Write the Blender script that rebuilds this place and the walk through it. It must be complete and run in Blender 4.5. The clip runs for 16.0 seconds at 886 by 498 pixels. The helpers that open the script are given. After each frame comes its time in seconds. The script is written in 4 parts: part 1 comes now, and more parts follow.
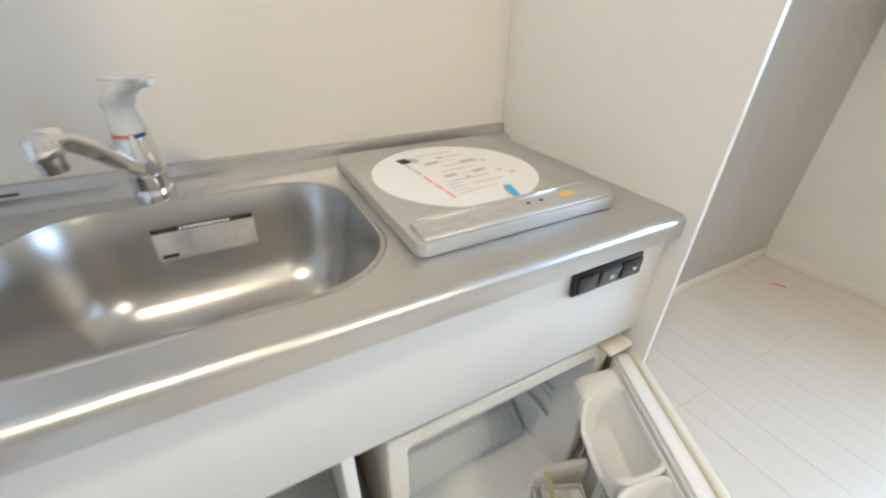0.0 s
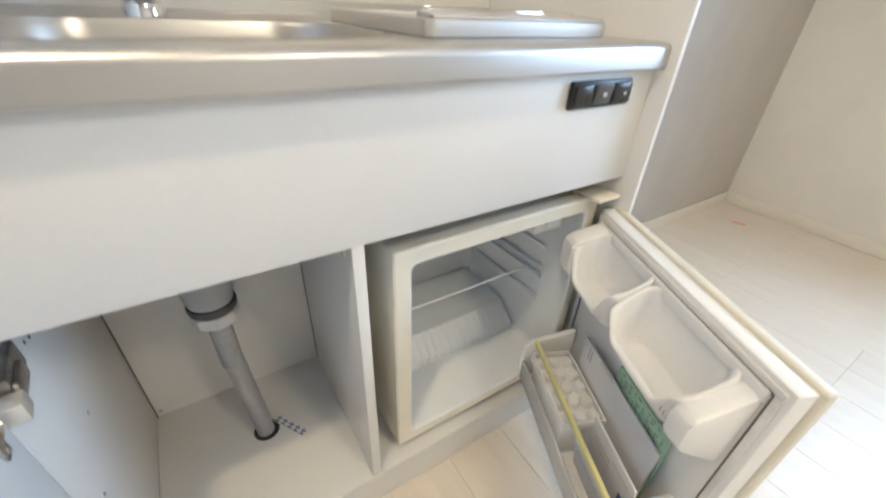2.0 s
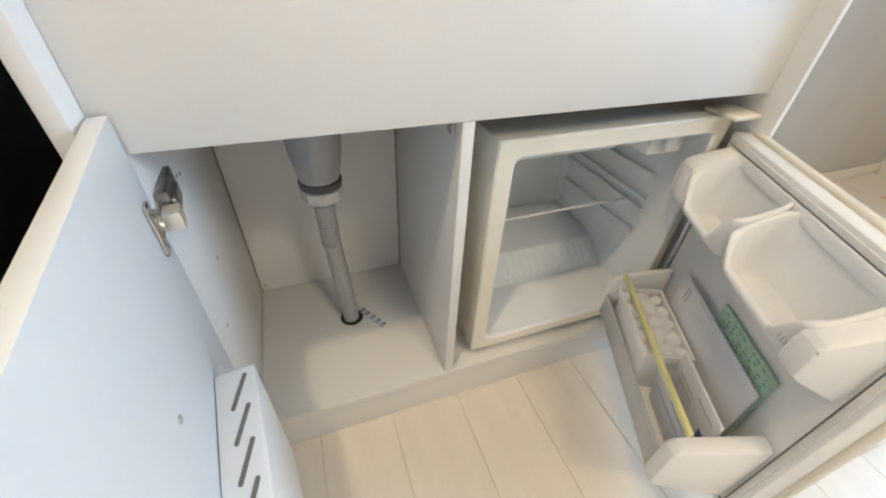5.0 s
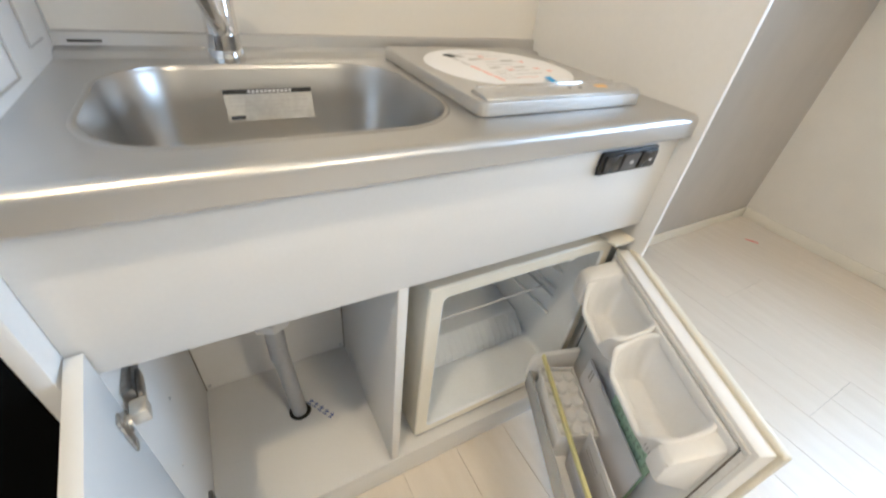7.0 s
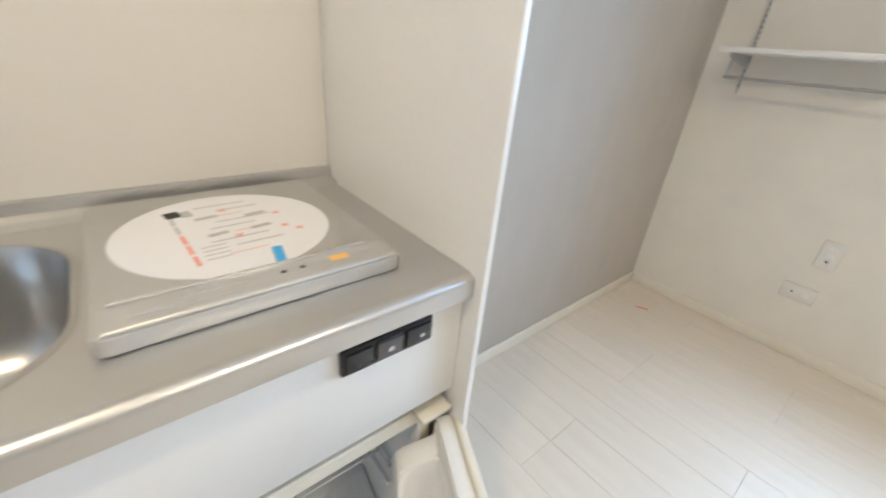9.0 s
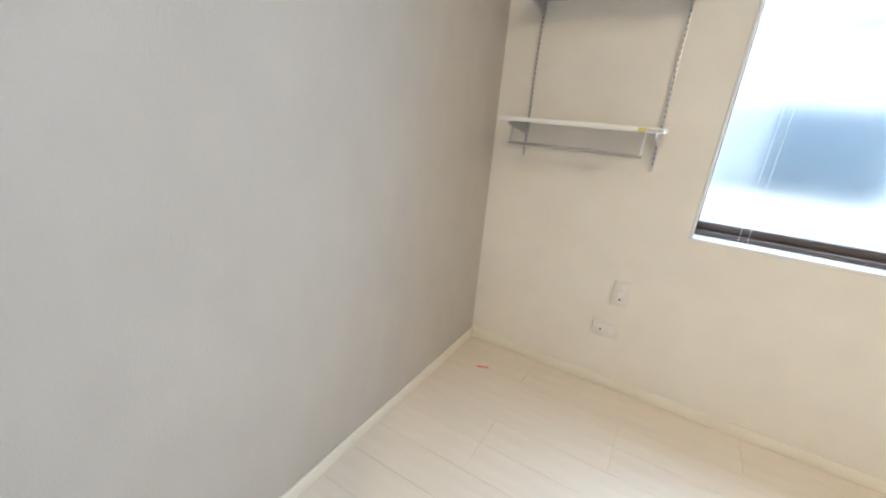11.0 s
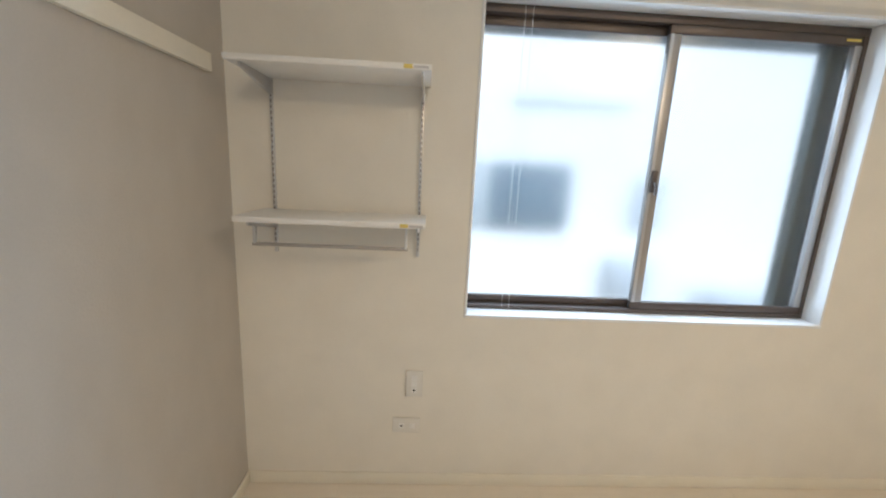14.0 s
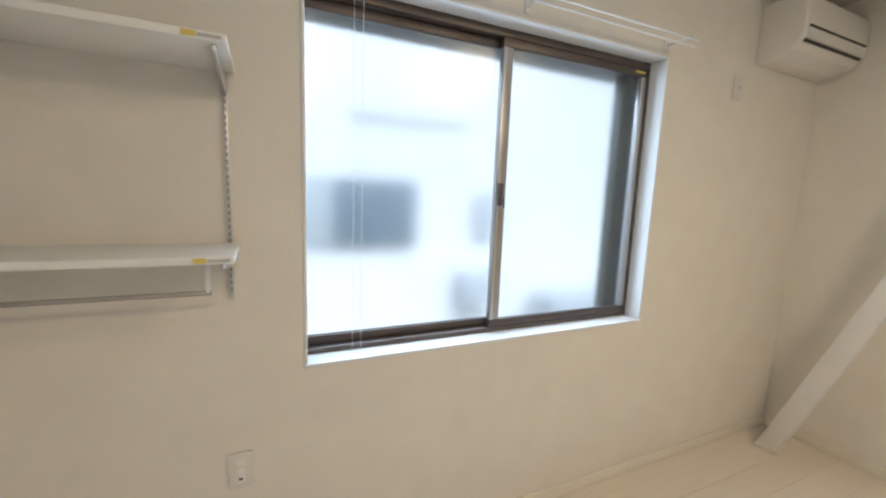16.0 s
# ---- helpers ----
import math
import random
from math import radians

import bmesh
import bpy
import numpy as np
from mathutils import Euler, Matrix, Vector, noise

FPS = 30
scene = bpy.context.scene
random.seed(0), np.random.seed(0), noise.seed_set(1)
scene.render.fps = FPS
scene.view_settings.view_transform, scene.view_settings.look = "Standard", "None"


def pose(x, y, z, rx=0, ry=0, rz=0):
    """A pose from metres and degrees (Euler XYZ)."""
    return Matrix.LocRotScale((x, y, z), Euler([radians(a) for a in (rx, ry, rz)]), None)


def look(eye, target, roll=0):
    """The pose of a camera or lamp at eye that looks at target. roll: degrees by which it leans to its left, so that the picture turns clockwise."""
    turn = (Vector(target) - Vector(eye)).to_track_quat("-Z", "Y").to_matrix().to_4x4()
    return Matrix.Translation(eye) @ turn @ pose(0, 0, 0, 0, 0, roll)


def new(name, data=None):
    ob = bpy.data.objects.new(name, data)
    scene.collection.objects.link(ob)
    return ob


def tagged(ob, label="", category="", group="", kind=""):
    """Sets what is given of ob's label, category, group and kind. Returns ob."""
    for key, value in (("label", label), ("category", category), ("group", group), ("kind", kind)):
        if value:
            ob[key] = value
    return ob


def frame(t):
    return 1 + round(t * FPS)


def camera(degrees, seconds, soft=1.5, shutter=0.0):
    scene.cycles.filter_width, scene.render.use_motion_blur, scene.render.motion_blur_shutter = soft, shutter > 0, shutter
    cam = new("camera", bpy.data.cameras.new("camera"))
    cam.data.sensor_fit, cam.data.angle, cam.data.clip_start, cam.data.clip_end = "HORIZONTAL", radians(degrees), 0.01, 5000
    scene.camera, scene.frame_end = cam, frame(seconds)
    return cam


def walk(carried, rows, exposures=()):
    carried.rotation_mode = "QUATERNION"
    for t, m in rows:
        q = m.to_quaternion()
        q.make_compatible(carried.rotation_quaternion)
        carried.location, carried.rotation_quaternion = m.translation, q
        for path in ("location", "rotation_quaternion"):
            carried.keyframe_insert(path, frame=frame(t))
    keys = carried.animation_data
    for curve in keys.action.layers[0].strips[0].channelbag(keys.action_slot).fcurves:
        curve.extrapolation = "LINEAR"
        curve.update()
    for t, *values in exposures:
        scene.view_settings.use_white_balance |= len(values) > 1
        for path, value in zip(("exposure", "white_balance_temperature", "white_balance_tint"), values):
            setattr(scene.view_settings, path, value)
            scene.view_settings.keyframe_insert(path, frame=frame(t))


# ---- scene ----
cam = camera(97.1, 16.0, soft=2.05, shutter=0.5)
PATH = [
    (0, (0.201, 0.165, 1.125), (1.022, 1.659, 0.080), 1.0),
    (0.5, (0.164, 0.109, 1.12), (0.893, 1.572, -0.033), 3.3),
    (1, (0.151, 0.063, 1.093), (0.863, 1.479, -0.126), 3.4),
    (1.5, (0.116, 0.069, 1.022), (1.018, 1.446, -0.114), -0.2),
    (2, (0.091, 0.056, 0.907), (1.032, 1.465, -0.156), 2.8),
    (2.5, (0.101, 0.025, 0.839), (0.982, 1.379, -0.34), 2.4),
    (3, (0.103, 0.018, 0.821), (0.952, 1.337, -0.42), 2.3),
    (3.5, (0.08, 0.015, 0.811), (0.807, 1.394, -0.441), 1.5),
    (4, (0.057, 0.022, 0.808), (0.664, 1.465, -0.437), 2.4),
    (4.2, (0.039, 0.023, 0.809), (0.607, 1.5, -0.414), 2.5),
    (6.3, (0.033, 0.056, 0.929), (0.726, 1.407, -0.372), 6.2),
    (6.5, (0.035, 0.063, 0.962), (0.796, 1.435, -0.279), 6.8),
    (7, (0.046, 0.074, 1.044), (0.907, 1.43, -0.148), 7.0),
    (7.5, (0.109, 0.084, 1.096), (0.901, 1.554, -0.005), 5.7),
    (8, (0.21, 0.07, 1.126), (1.024, 1.578, 0.093), 5.7),
    (8.5, (0.318, 0.087, 1.139), (1.303, 1.567, 0.223), 5.2),
    (9, (0.425, 0.126, 1.15), (1.591, 1.465, 0.23), 5.1),
    (9.5, (0.531, 0.134, 1.154), (1.818, 1.363, 0.24), 5.9),
    (10, (0.631, 0.124, 1.173), (2.085, 1.231, 0.36), 7.2),
    (10.2, (0.651, 0.114, 1.176), (2.189, 1.139, 0.412), 6.7),
    (12.3, (0.991, 0.097, 1.358), (2.716, 0.943, 0.804), 2.6),
    (12.5, (1.01, 0.098, 1.369), (2.782, 0.858, 0.837), 2.0),
    (13, (1.011, 0.162, 1.39), (2.894, 0.626, 0.898), 3.1),
    (13.5, (1.031, 0.192, 1.424), (2.982, 0.219, 0.986), 3.3),
    (14, (1.083, 0.176, 1.416), (3.04, 0.085, 1.014), 2.8),
    (14.5, (1.162, 0.131, 1.42), (3.11, -0.036, 1.0), 1.5),
    (15, (1.239, 0.099, 1.424), (3.15, -0.366, 1.061), 1.2),
    (15.5, (1.295, 0.117, 1.421), (3.162, -0.529, 1.11), 0.9),
    (16, (1.331, 0.106, 1.398), (3.135, -0.712, 1.12), 2.2),
]
walk(cam, [(t, look(eye, target, roll)) for t, eye, target, roll in PATH],
     exposures=[(0, 0.10, 4830, 3), (1.5, 0.09, 4880, 4), (2.5, 0.27, 5000, 4), (3.4, 0.27, 5020, 4), (4, 0.19, 5060, 4), (6.5, 0.12, 4980, 4), (9, 0.06, 4880, 4), (10, 0.19, 4950, 4), (12.5, 0.14, 5300, 5), (13.2, 0.07, 5300, 5), (14, -0.29, 5380, 5), (16, -0.40, 5420, 5)])


# ---- world, daylight and lamps ----
world = bpy.data.worlds.new("sky")
scene.world = world
world.use_nodes = True
wn, wl = world.node_tree.nodes, world.node_tree.links
sky = wn.new("ShaderNodeTexSky")
sky.sky_type = "NISHITA"
sky.sun_disc = False
sky.sun_elevation, sky.sun_rotation = radians(48), radians(252)
wl.new(sky.outputs[0], wn["Background"].inputs[0])
wn["Background"].inputs[1].default_value = 0.15


def lamp(name, kind, m, power, colour, **kw):
    data = bpy.data.lights.new(name, kind)
    data.energy, data.color = power, colour
    for key, value in kw.items():
        setattr(data, key, value)
    ob = new(name, data)
    ob.matrix_world = m
    return ob


sun = lamp("sun", "SUN", look((-6, -2, 7), (0, 0, 0)), 5.0, (1.0, 0.97, 0.93), angle=radians(0.5))
# the bright strip of sky between the houses, above the window's view
lamp("window_daylight", "AREA", look((3.75, -0.75, 3.05), (1.9, -0.55, 0.9)), 104, (0.83, 0.92, 1.0), shape="RECTANGLE", size=3.2, size_y=1.3)
# daylight scattered into the room by the frosted panes
lamp("pane_daylight", "AREA", look((2.692, -0.777, 1.43), (0.0, -0.777, 1.43)), 24, (0.83, 0.92, 1.0), shape="RECTANGLE", size=1.48, size_y=1.10, spread=radians(132))
# warm downlight over the kitchen and the room's ceiling light
lamp("kitchen_downlight_bulb", "SPOT", look((-0.36, -0.06, 2.44), (0.50, 0.10, 0.86)), 64, (1.0, 0.66, 0.33), spot_size=radians(165), spot_blend=1.0, shadow_soft_size=0.06)
lamp("room_light_bulb", "AREA", look((0.80, -1.40, 2.42), (0.80, -1.40, 0)), 23, (1.0, 0.69, 0.38), shape="DISK", size=0.42)

# ---- materials ----


def material(name, colour, rough=0.5, metal=0.0, vary=0.04, scale=6.0, fine=120.0, bump=0.0, stretch=(1, 1, 1), tint=None, rough_vary=0.06, coat=0.0, per_object=0.0, spec=0.5):
    m = bpy.data.materials.new(name)
    m.use_nodes = True
    n, l = m.node_tree.nodes, m.node_tree.links
    p = n["Principled BSDF"]
    tc, mp = n.new("ShaderNodeTexCoord"), n.new("ShaderNodeMapping")
    mp.inputs["Scale"].default_value = stretch
    l.new(tc.outputs["Object"], mp.inputs[0])
    big, small = n.new("ShaderNodeTexNoise"), n.new("ShaderNodeTexNoise")
    for tex, s, d in ((big, scale, 3), (small, fine, 2)):
        tex.inputs["Scale"].default_value, tex.inputs["Detail"].default_value = s, d
        l.new(mp.outputs[0], tex.inputs["Vector"])
    add = n.new("ShaderNodeMath")
    add.operation = "MULTIPLY_ADD"
    add.inputs[1].default_value = 0.5
    l.new(small.outputs[0], add.inputs[0])
    l.new(big.outputs[0], add.inputs[2])
    ramp = n.new("ShaderNodeMix")
    ramp.data_type = "RGBA"
    low = tint or tuple(c * (1 - vary * 2.5) for c in colour)
    ramp.inputs[6].default_value = (*low, 1)
    ramp.inputs[7].default_value = (*[min(1, c * (1 + vary)) for c in colour], 1)
    mr = n.new("ShaderNodeMapRange")
    mr.inputs[1].default_value, mr.inputs[2].default_value = 0.45, 1.0
    l.new(add.outputs[0], mr.inputs[0])
    l.new(mr.outputs[0], ramp.inputs[0])
    out = ramp.outputs[2]
    if per_object:
        info, hsv, sc = n.new("ShaderNodeObjectInfo"), n.new("ShaderNodeHueSaturation"), n.new("ShaderNodeMapRange")
        sc.inputs[3].default_value, sc.inputs[4].default_value = 1 - per_object, 1 + per_object
        l.new(info.outputs["Random"], sc.inputs[0])
        l.new(sc.outputs[0], hsv.inputs["Value"])
        l.new(out, hsv.inputs["Color"])
        out = hsv.outputs[0]
    l.new(out, p.inputs["Base Color"])
    rr = n.new("ShaderNodeMapRange")
    rr.inputs[3].default_value, rr.inputs[4].default_value = max(0.02, rough - rough_vary), min(1, rough + rough_vary)
    l.new(big.outputs[0], rr.inputs[0])
    l.new(rr.outputs[0], p.inputs["Roughness"])
    p.inputs["Metallic"].default_value = metal
    p.inputs["Coat Weight"].default_value = coat
    p.inputs["Specular IOR Level"].default_value = spec
    if bump:
        b = n.new("ShaderNodeBump")
        b.inputs["Strength"].default_value, b.inputs["Distance"].default_value = bump, 0.002
        l.new(small.outputs[0], b.inputs["Height"])
        l.new(b.outputs[0], p.inputs["Normal"])
    return m


WALLPAPER = material("white_wallpaper", (0.81, 0.775, 0.705), 0.85, vary=0.02, fine=260, bump=0.35)
GREY_PAPER = material("grey_wallpaper", (0.525, 0.492, 0.447), 0.88, vary=0.025, scale=9, fine=320, bump=0.4, stretch=(1, 1, 0.5))
PANEL = material("white_kitchen_panel", (0.83, 0.825, 0.815), 0.32, vary=0.015, scale=3, rough_vary=0.04)
SPLASH = material("cream_splashback", (0.75, 0.73, 0.69), 0.30, vary=0.012, scale=3, rough_vary=0.03)
SILVER_FILM = material("silver_film", (0.62, 0.62, 0.61), 0.42, metal=0.65, vary=0.06, scale=30)
MELAMINE = material("white_melamine", (0.74, 0.73, 0.71), 0.42, vary=0.015, scale=5, fine=200, bump=0.03)
MELAMINE_COOL = material("white_door_melamine", (0.79, 0.80, 0.805), 0.38, vary=0.012, scale=5)
OUTLET = material("ivory_outlet_plastic", (0.765, 0.745, 0.70), 0.4, vary=0.01)
EDGE = material("white_edge_band", (0.83, 0.82, 0.80), 0.40, vary=0.02)
STEEL = material("brushed_steel", (0.62, 0.616, 0.61), 0.35, metal=1.0, vary=0.008, scale=3, fine=90, bump=0.012, stretch=(1, 10, 10), rough_vary=0.03)
STEEL_BOWL = material("satin_steel", (0.53, 0.52, 0.50), 0.30, metal=1.0, vary=0.01, scale=9, fine=240, bump=0.0, rough_vary=0.03)
COOK_GREY = material("silver_painted_metal", (0.58, 0.575, 0.565), 0.42, metal=0.6, vary=0.03, scale=8, fine=300, bump=0.03)
CHROME = material("chrome", (0.82, 0.82, 0.83), 0.06, metal=1.0, vary=0.01, rough_vary=0.03)
ALU = material("satin_aluminium", (0.62, 0.62, 0.63), 0.36, metal=0.9, vary=0.03)
HINGE = material("nickel_hinge", (0.62, 0.60, 0.56), 0.28, metal=1.0, vary=0.12, scale=40)
HINGE_TIP = material("bright_nickel", (0.80, 0.76, 0.68), 0.4, metal=0.7, vary=0.05, scale=40)
HINGE_DARK = material("dark_hinge_spring", (0.34, 0.32, 0.29), 0.34, metal=0.8, vary=0.2, scale=50)
BLACK = material("black_plastic", (0.012, 0.012, 0.013), 0.35, vary=0.1, scale=20)
BLACK_GLOSS = material("black_rocker", (0.03, 0.03, 0.032), 0.22, vary=0.1, scale=20)
GREY_ROCKER = material("dark_grey_rocker", (0.085, 0.085, 0.088), 0.3, vary=0.06, scale=20)
# near-black colour that carries the darkness of the unlit entrance
UNLIT_BLACK = material("unlit_black", (0.003, 0.003, 0.003), 0.9, vary=0.1, scale=5, spec=0.05)
CREAM = material("yellowed_cream_plastic", (0.80, 0.76, 0.65), 0.42, vary=0.04, scale=7, fine=400, bump=0.12)
LINER = material("white_liner_plastic", (0.89, 0.888, 0.885), 0.32, vary=0.015, scale=6, fine=150, bump=0.02)
LINER_GREY = material("pale_grey_liner", (0.84, 0.865, 0.89), 0.34, vary=0.02, scale=6)
GASKET = material("grey_white_gasket", (0.83, 0.82, 0.80), 0.55, vary=0.05, scale=20)
PVC = material("grey_pvc", (0.36, 0.365, 0.375), 0.42, vary=0.05, scale=12)
PVC_PALE = material("pale_grey_nut", (0.55, 0.55, 0.55), 0.38, vary=0.05, scale=12)
PAPER = material("white_paper", (0.83, 0.83, 0.86), 0.6, vary=0.01)
INK = material("black_ink", (0.03, 0.03, 0.03), 0.6, vary=0.05)
GREY_INK = material("grey_ink", (0.54, 0.53, 0.54), 0.6, vary=0.05)
RED_INK = material("red_ink", (0.82, 0.30, 0.24), 0.6, vary=0.05)
PINK_INK = material("pale_red_ink", (0.82, 0.58, 0.54), 0.6, vary=0.05)
BLUE_INK = material("blue_ink", (0.10, 0.16, 0.42), 0.5, vary=0.05)
BLUE_TAPE = material("blue_masking_tape", (0.10, 0.42, 0.85), 0.5, vary=0.05)
ORANGE = material("orange_button", (0.88, 0.55, 0.16), 0.4, vary=0.04)
YELLOW = material("yellow_label", (0.72, 0.58, 0.14), 0.5, vary=0.04)
YELLOW_BAR = material("pale_yellow_plastic", (0.78, 0.74, 0.36), 0.35, vary=0.04)
GREEN = material("green_paper", (0.50, 0.70, 0.53), 0.6, vary=0.08, scale=40)
GREEN_INK = material("dark_green_ink", (0.16, 0.27, 0.19), 0.6, vary=0.05)
RED_MARK = material("red_tape", (0.75, 0.10, 0.08), 0.6, vary=0.05)
BOUNCE_WALL = material("beige_bounce_wall", (0.60, 0.56, 0.50), 0.7, vary=0.06)
SLOT = material("shaded_slot", (0.20, 0.18, 0.165), 0.6, vary=0.05)
SEAL = material("dark_rubber", (0.07, 0.07, 0.07), 0.6, vary=0.05)
BASE = material("cream_baseboard", (0.84, 0.80, 0.70), 0.45, vary=0.02)
FLOOR_GAP = material("floor_joint", (0.50, 0.45, 0.39), 0.8, vary=0.1, scale=20)
PLANK = material("whitewashed_plank", (0.765, 0.700, 0.605), 0.34, vary=0.02, scale=4, fine=40, bump=0.04, stretch=(7, 1, 1), tint=(0.725, 0.655, 0.553), per_object=0.018)
BRONZE = material("brown_window_aluminium", (0.135, 0.112, 0.102), 0.38, metal=0.5, vary=0.06, scale=10)
BRONZE_PALE = material("worn_brown_aluminium", (0.42, 0.40, 0.385), 0.34, metal=0.5, vary=0.05, scale=10)
REVEAL = material("white_window_trim", (0.83, 0.84, 0.85), 0.38, vary=0.01)
AC_WHITE = material("warm_white_plastic", (0.80, 0.77, 0.72), 0.35, vary=0.015)
DARK_SLOT = material("dark_slot", (0.05, 0.045, 0.04), 0.6, vary=0.1)
OUT_WALL = material("pale_render_wall", (0.86, 0.86, 0.85), 0.9, vary=0.02, scale=2, fine=60, bump=0.2)
OUT_DARK = material("blue_grey_shutter", (0.16, 0.21, 0.25), 0.7, vary=0.1, scale=3)
OUT_PALE = material("pale_curtain_glass", (0.46, 0.50, 0.52), 0.5, vary=0.06, scale=4)
OUT_GREY = material("grey_eave_metal", (0.50, 0.53, 0.56), 0.6, vary=0.06)
SHUTTER_BOX = material("dark_green_grey_metal", (0.06, 0.075, 0.075), 0.5, vary=0.08)
ASPHALT = material("pale_concrete", (0.35, 0.35, 0.34), 0.9, vary=0.08, scale=3)


def glass_material(name, colour, rough, bump=0.0, mix=1.0):
    m = bpy.data.materials.new(name)
    m.use_nodes = True
    n, l = m.node_tree.nodes, m.node_tree.links
    p = n["Principled BSDF"]
    p.inputs["Base Color"].default_value = (*colour, 1)
    p.inputs["Roughness"].default_value = rough
    p.inputs["Transmission Weight"].default_value = mix
    p.inputs["IOR"].default_value = 1.45
    if bump:
        t, b = n.new("ShaderNodeTexNoise"), n.new("ShaderNodeBump")
        t.inputs["Scale"].default_value = 90
        b.inputs["Strength"].default_value, b.inputs["Distance"].default_value = bump, 0.002
        l.new(t.outputs[0], b.inputs["Height"])
        l.new(b.outputs[0], p.inputs["Normal"])
    return m


FROSTED = glass_material("figured_frosted_glass", (0.97, 0.99, 1.0), 0.20)
LEVER = glass_material("milky_clear_lever", (0.92, 0.94, 0.95), 0.18, mix=0.55)


def emitter(name, colour, strength):
    m = bpy.data.materials.new(name)
    m.use_nodes = True
    p = m.node_tree.nodes["Principled BSDF"]
    p.inputs["Emission Color"].default_value = (*colour, 1)
    p.inputs["Emission Strength"].default_value = strength
    return m


# ---- mesh helpers ----


def box(x0, x1, y0, y1, z0, z1, bevel=0.0, seg=2, bm=None):
    own = bmesh.new()
    vs = [own.verts.new((x, y, z)) for z in (z0, z1) for y in (y0, y1) for x in (x0, x1)]
    for f in ((0, 2, 3, 1), (4, 5, 7, 6), (0, 1, 5, 4), (2, 6, 7, 3), (0, 4, 6, 2), (1, 3, 7, 5)):
        own.faces.new([vs[i] for i in f])
    if bevel:
        bmesh.ops.bevel(own, geom=own.edges[:], offset=bevel, segments=seg, profile=0.5, affect="EDGES")
    return join(bm, own)


def join(bm, own, m=None):
    if m is not None:
        bmesh.ops.transform(own, matrix=m, verts=own.verts[:])
    if bm is None:
        return own
    mesh = bpy.data.meshes.new("tmp")
    own.to_mesh(mesh)
    own.free()
    bm.from_mesh(mesh)
    bpy.data.meshes.remove(mesh)
    return bm


def prism(outline, axis, a, b, bevel=0.0, bm=None):
    """A closed 2D outline, extruded along an axis from a to b."""
    own = bmesh.new()

    def at(p, q):
        return {"x": (q, p[0], p[1]), "y": (p[0], q, p[1]), "z": (p[0], p[1], q)}[axis]
    lo, hi = [[own.verts.new(at(p, q)) for p in outline] for q in (a, b)]
    k = len(outline)
    own.faces.new(lo)
    own.faces.new(hi[::-1])
    for i in range(k):
        own.faces.new((lo[i], hi[i], hi[(i + 1) % k], lo[(i + 1) % k]))
    bmesh.ops.recalc_face_normals(own, faces=own.faces[:])
    if bevel:
        bmesh.ops.bevel(own, geom=own.edges[:], offset=bevel, segments=2, profile=0.5, affect="EDGES")
    return join(bm, own)


def turned(profile, at, axis="z", n=32, bm=None):
    """A solid of revolution: profile of (radius, height)."""
    own = bmesh.new()
    rings = []
    for r, h in profile:
        rings.append([own.verts.new((r * math.cos(2 * math.pi * i / n), r * math.sin(2 * math.pi * i / n), h)) for i in range(n)])
    for a, b in zip(rings, rings[1:]):
        for i in range(n):
            own.faces.new((a[i], a[(i + 1) % n], b[(i + 1) % n], b[i]))
    own.faces.new(rings[0][::-1])
    own.faces.new(rings[-1])
    m = {"z": pose(0, 0, 0), "x": pose(0, 0, 0, 0, 90, 0), "y": pose(0, 0, 0, -90, 0, 0)}[axis]
    return join(bm, own, Matrix.Translation(at) @ m)


def tube(points, radius, n=10, bm=None, smooth=4, radii=None):
    """A bent round bar along points, corners softened."""
    pts = [Vector(p) for p in points]
    if smooth:
        path = [pts[0]]
        for a, b, c in zip(pts, pts[1:], pts[2:]):
            k = min((b - a).length, (c - b).length) * 0.35
            p, q = b + (a - b).normalized() * k, b + (c - b).normalized() * k
            path += [p * (1 - s) ** 2 + b * 2 * s * (1 - s) + q * s ** 2 for s in [i / smooth for i in range(smooth + 1)]]
        pts = path + [pts[-1]]
    own = bmesh.new()
    rings, side = [], None
    for i, p in enumerate(pts):
        d = (pts[min(i + 1, len(pts) - 1)] - pts[max(i - 1, 0)]).normalized()
        ref = side if side else (Vector((0, 0, 1)) if abs(d.z) < 0.9 else Vector((1, 0, 0)))
        u = d.cross(ref).cross(d) if side else d.cross(ref)
        u.normalize()
        side = u
        v = d.cross(u)
        s = i / (len(pts) - 1)
        r = radius if radii is None else radii[0] * (1 - s) + radii[1] * s
        rings.append([own.verts.new(p + (u * math.cos(2 * math.pi * j / n) + v * math.sin(2 * math.pi * j / n)) * r) for j in range(n)])
    for a, b in zip(rings, rings[1:]):
        for j in range(n):
            own.faces.new((a[j], a[(j + 1) % n], b[(j + 1) % n], b[j]))
    own.faces.new(rings[0][::-1])
    own.faces.new(rings[-1])
    bmesh.ops.recalc_face_normals(own, faces=own.faces[:])
    return join(bm, own)


def rounded(x0, x1, y0, y1, r, n=10):
    """A rounded rectangle, counter-clockwise."""
    pts = []
    for cx, cy, a in ((x1 - r, y0 + r, -90), (x1 - r, y1 - r, 0), (x0 + r, y1 - r, 90), (x0 + r, y0 + r, 180)):
        pts += [(cx + r * math.cos(radians(a + 90 * i / n)), cy + r * math.sin(radians(a + 90 * i / n))) for i in range(n + 1)]
    return pts


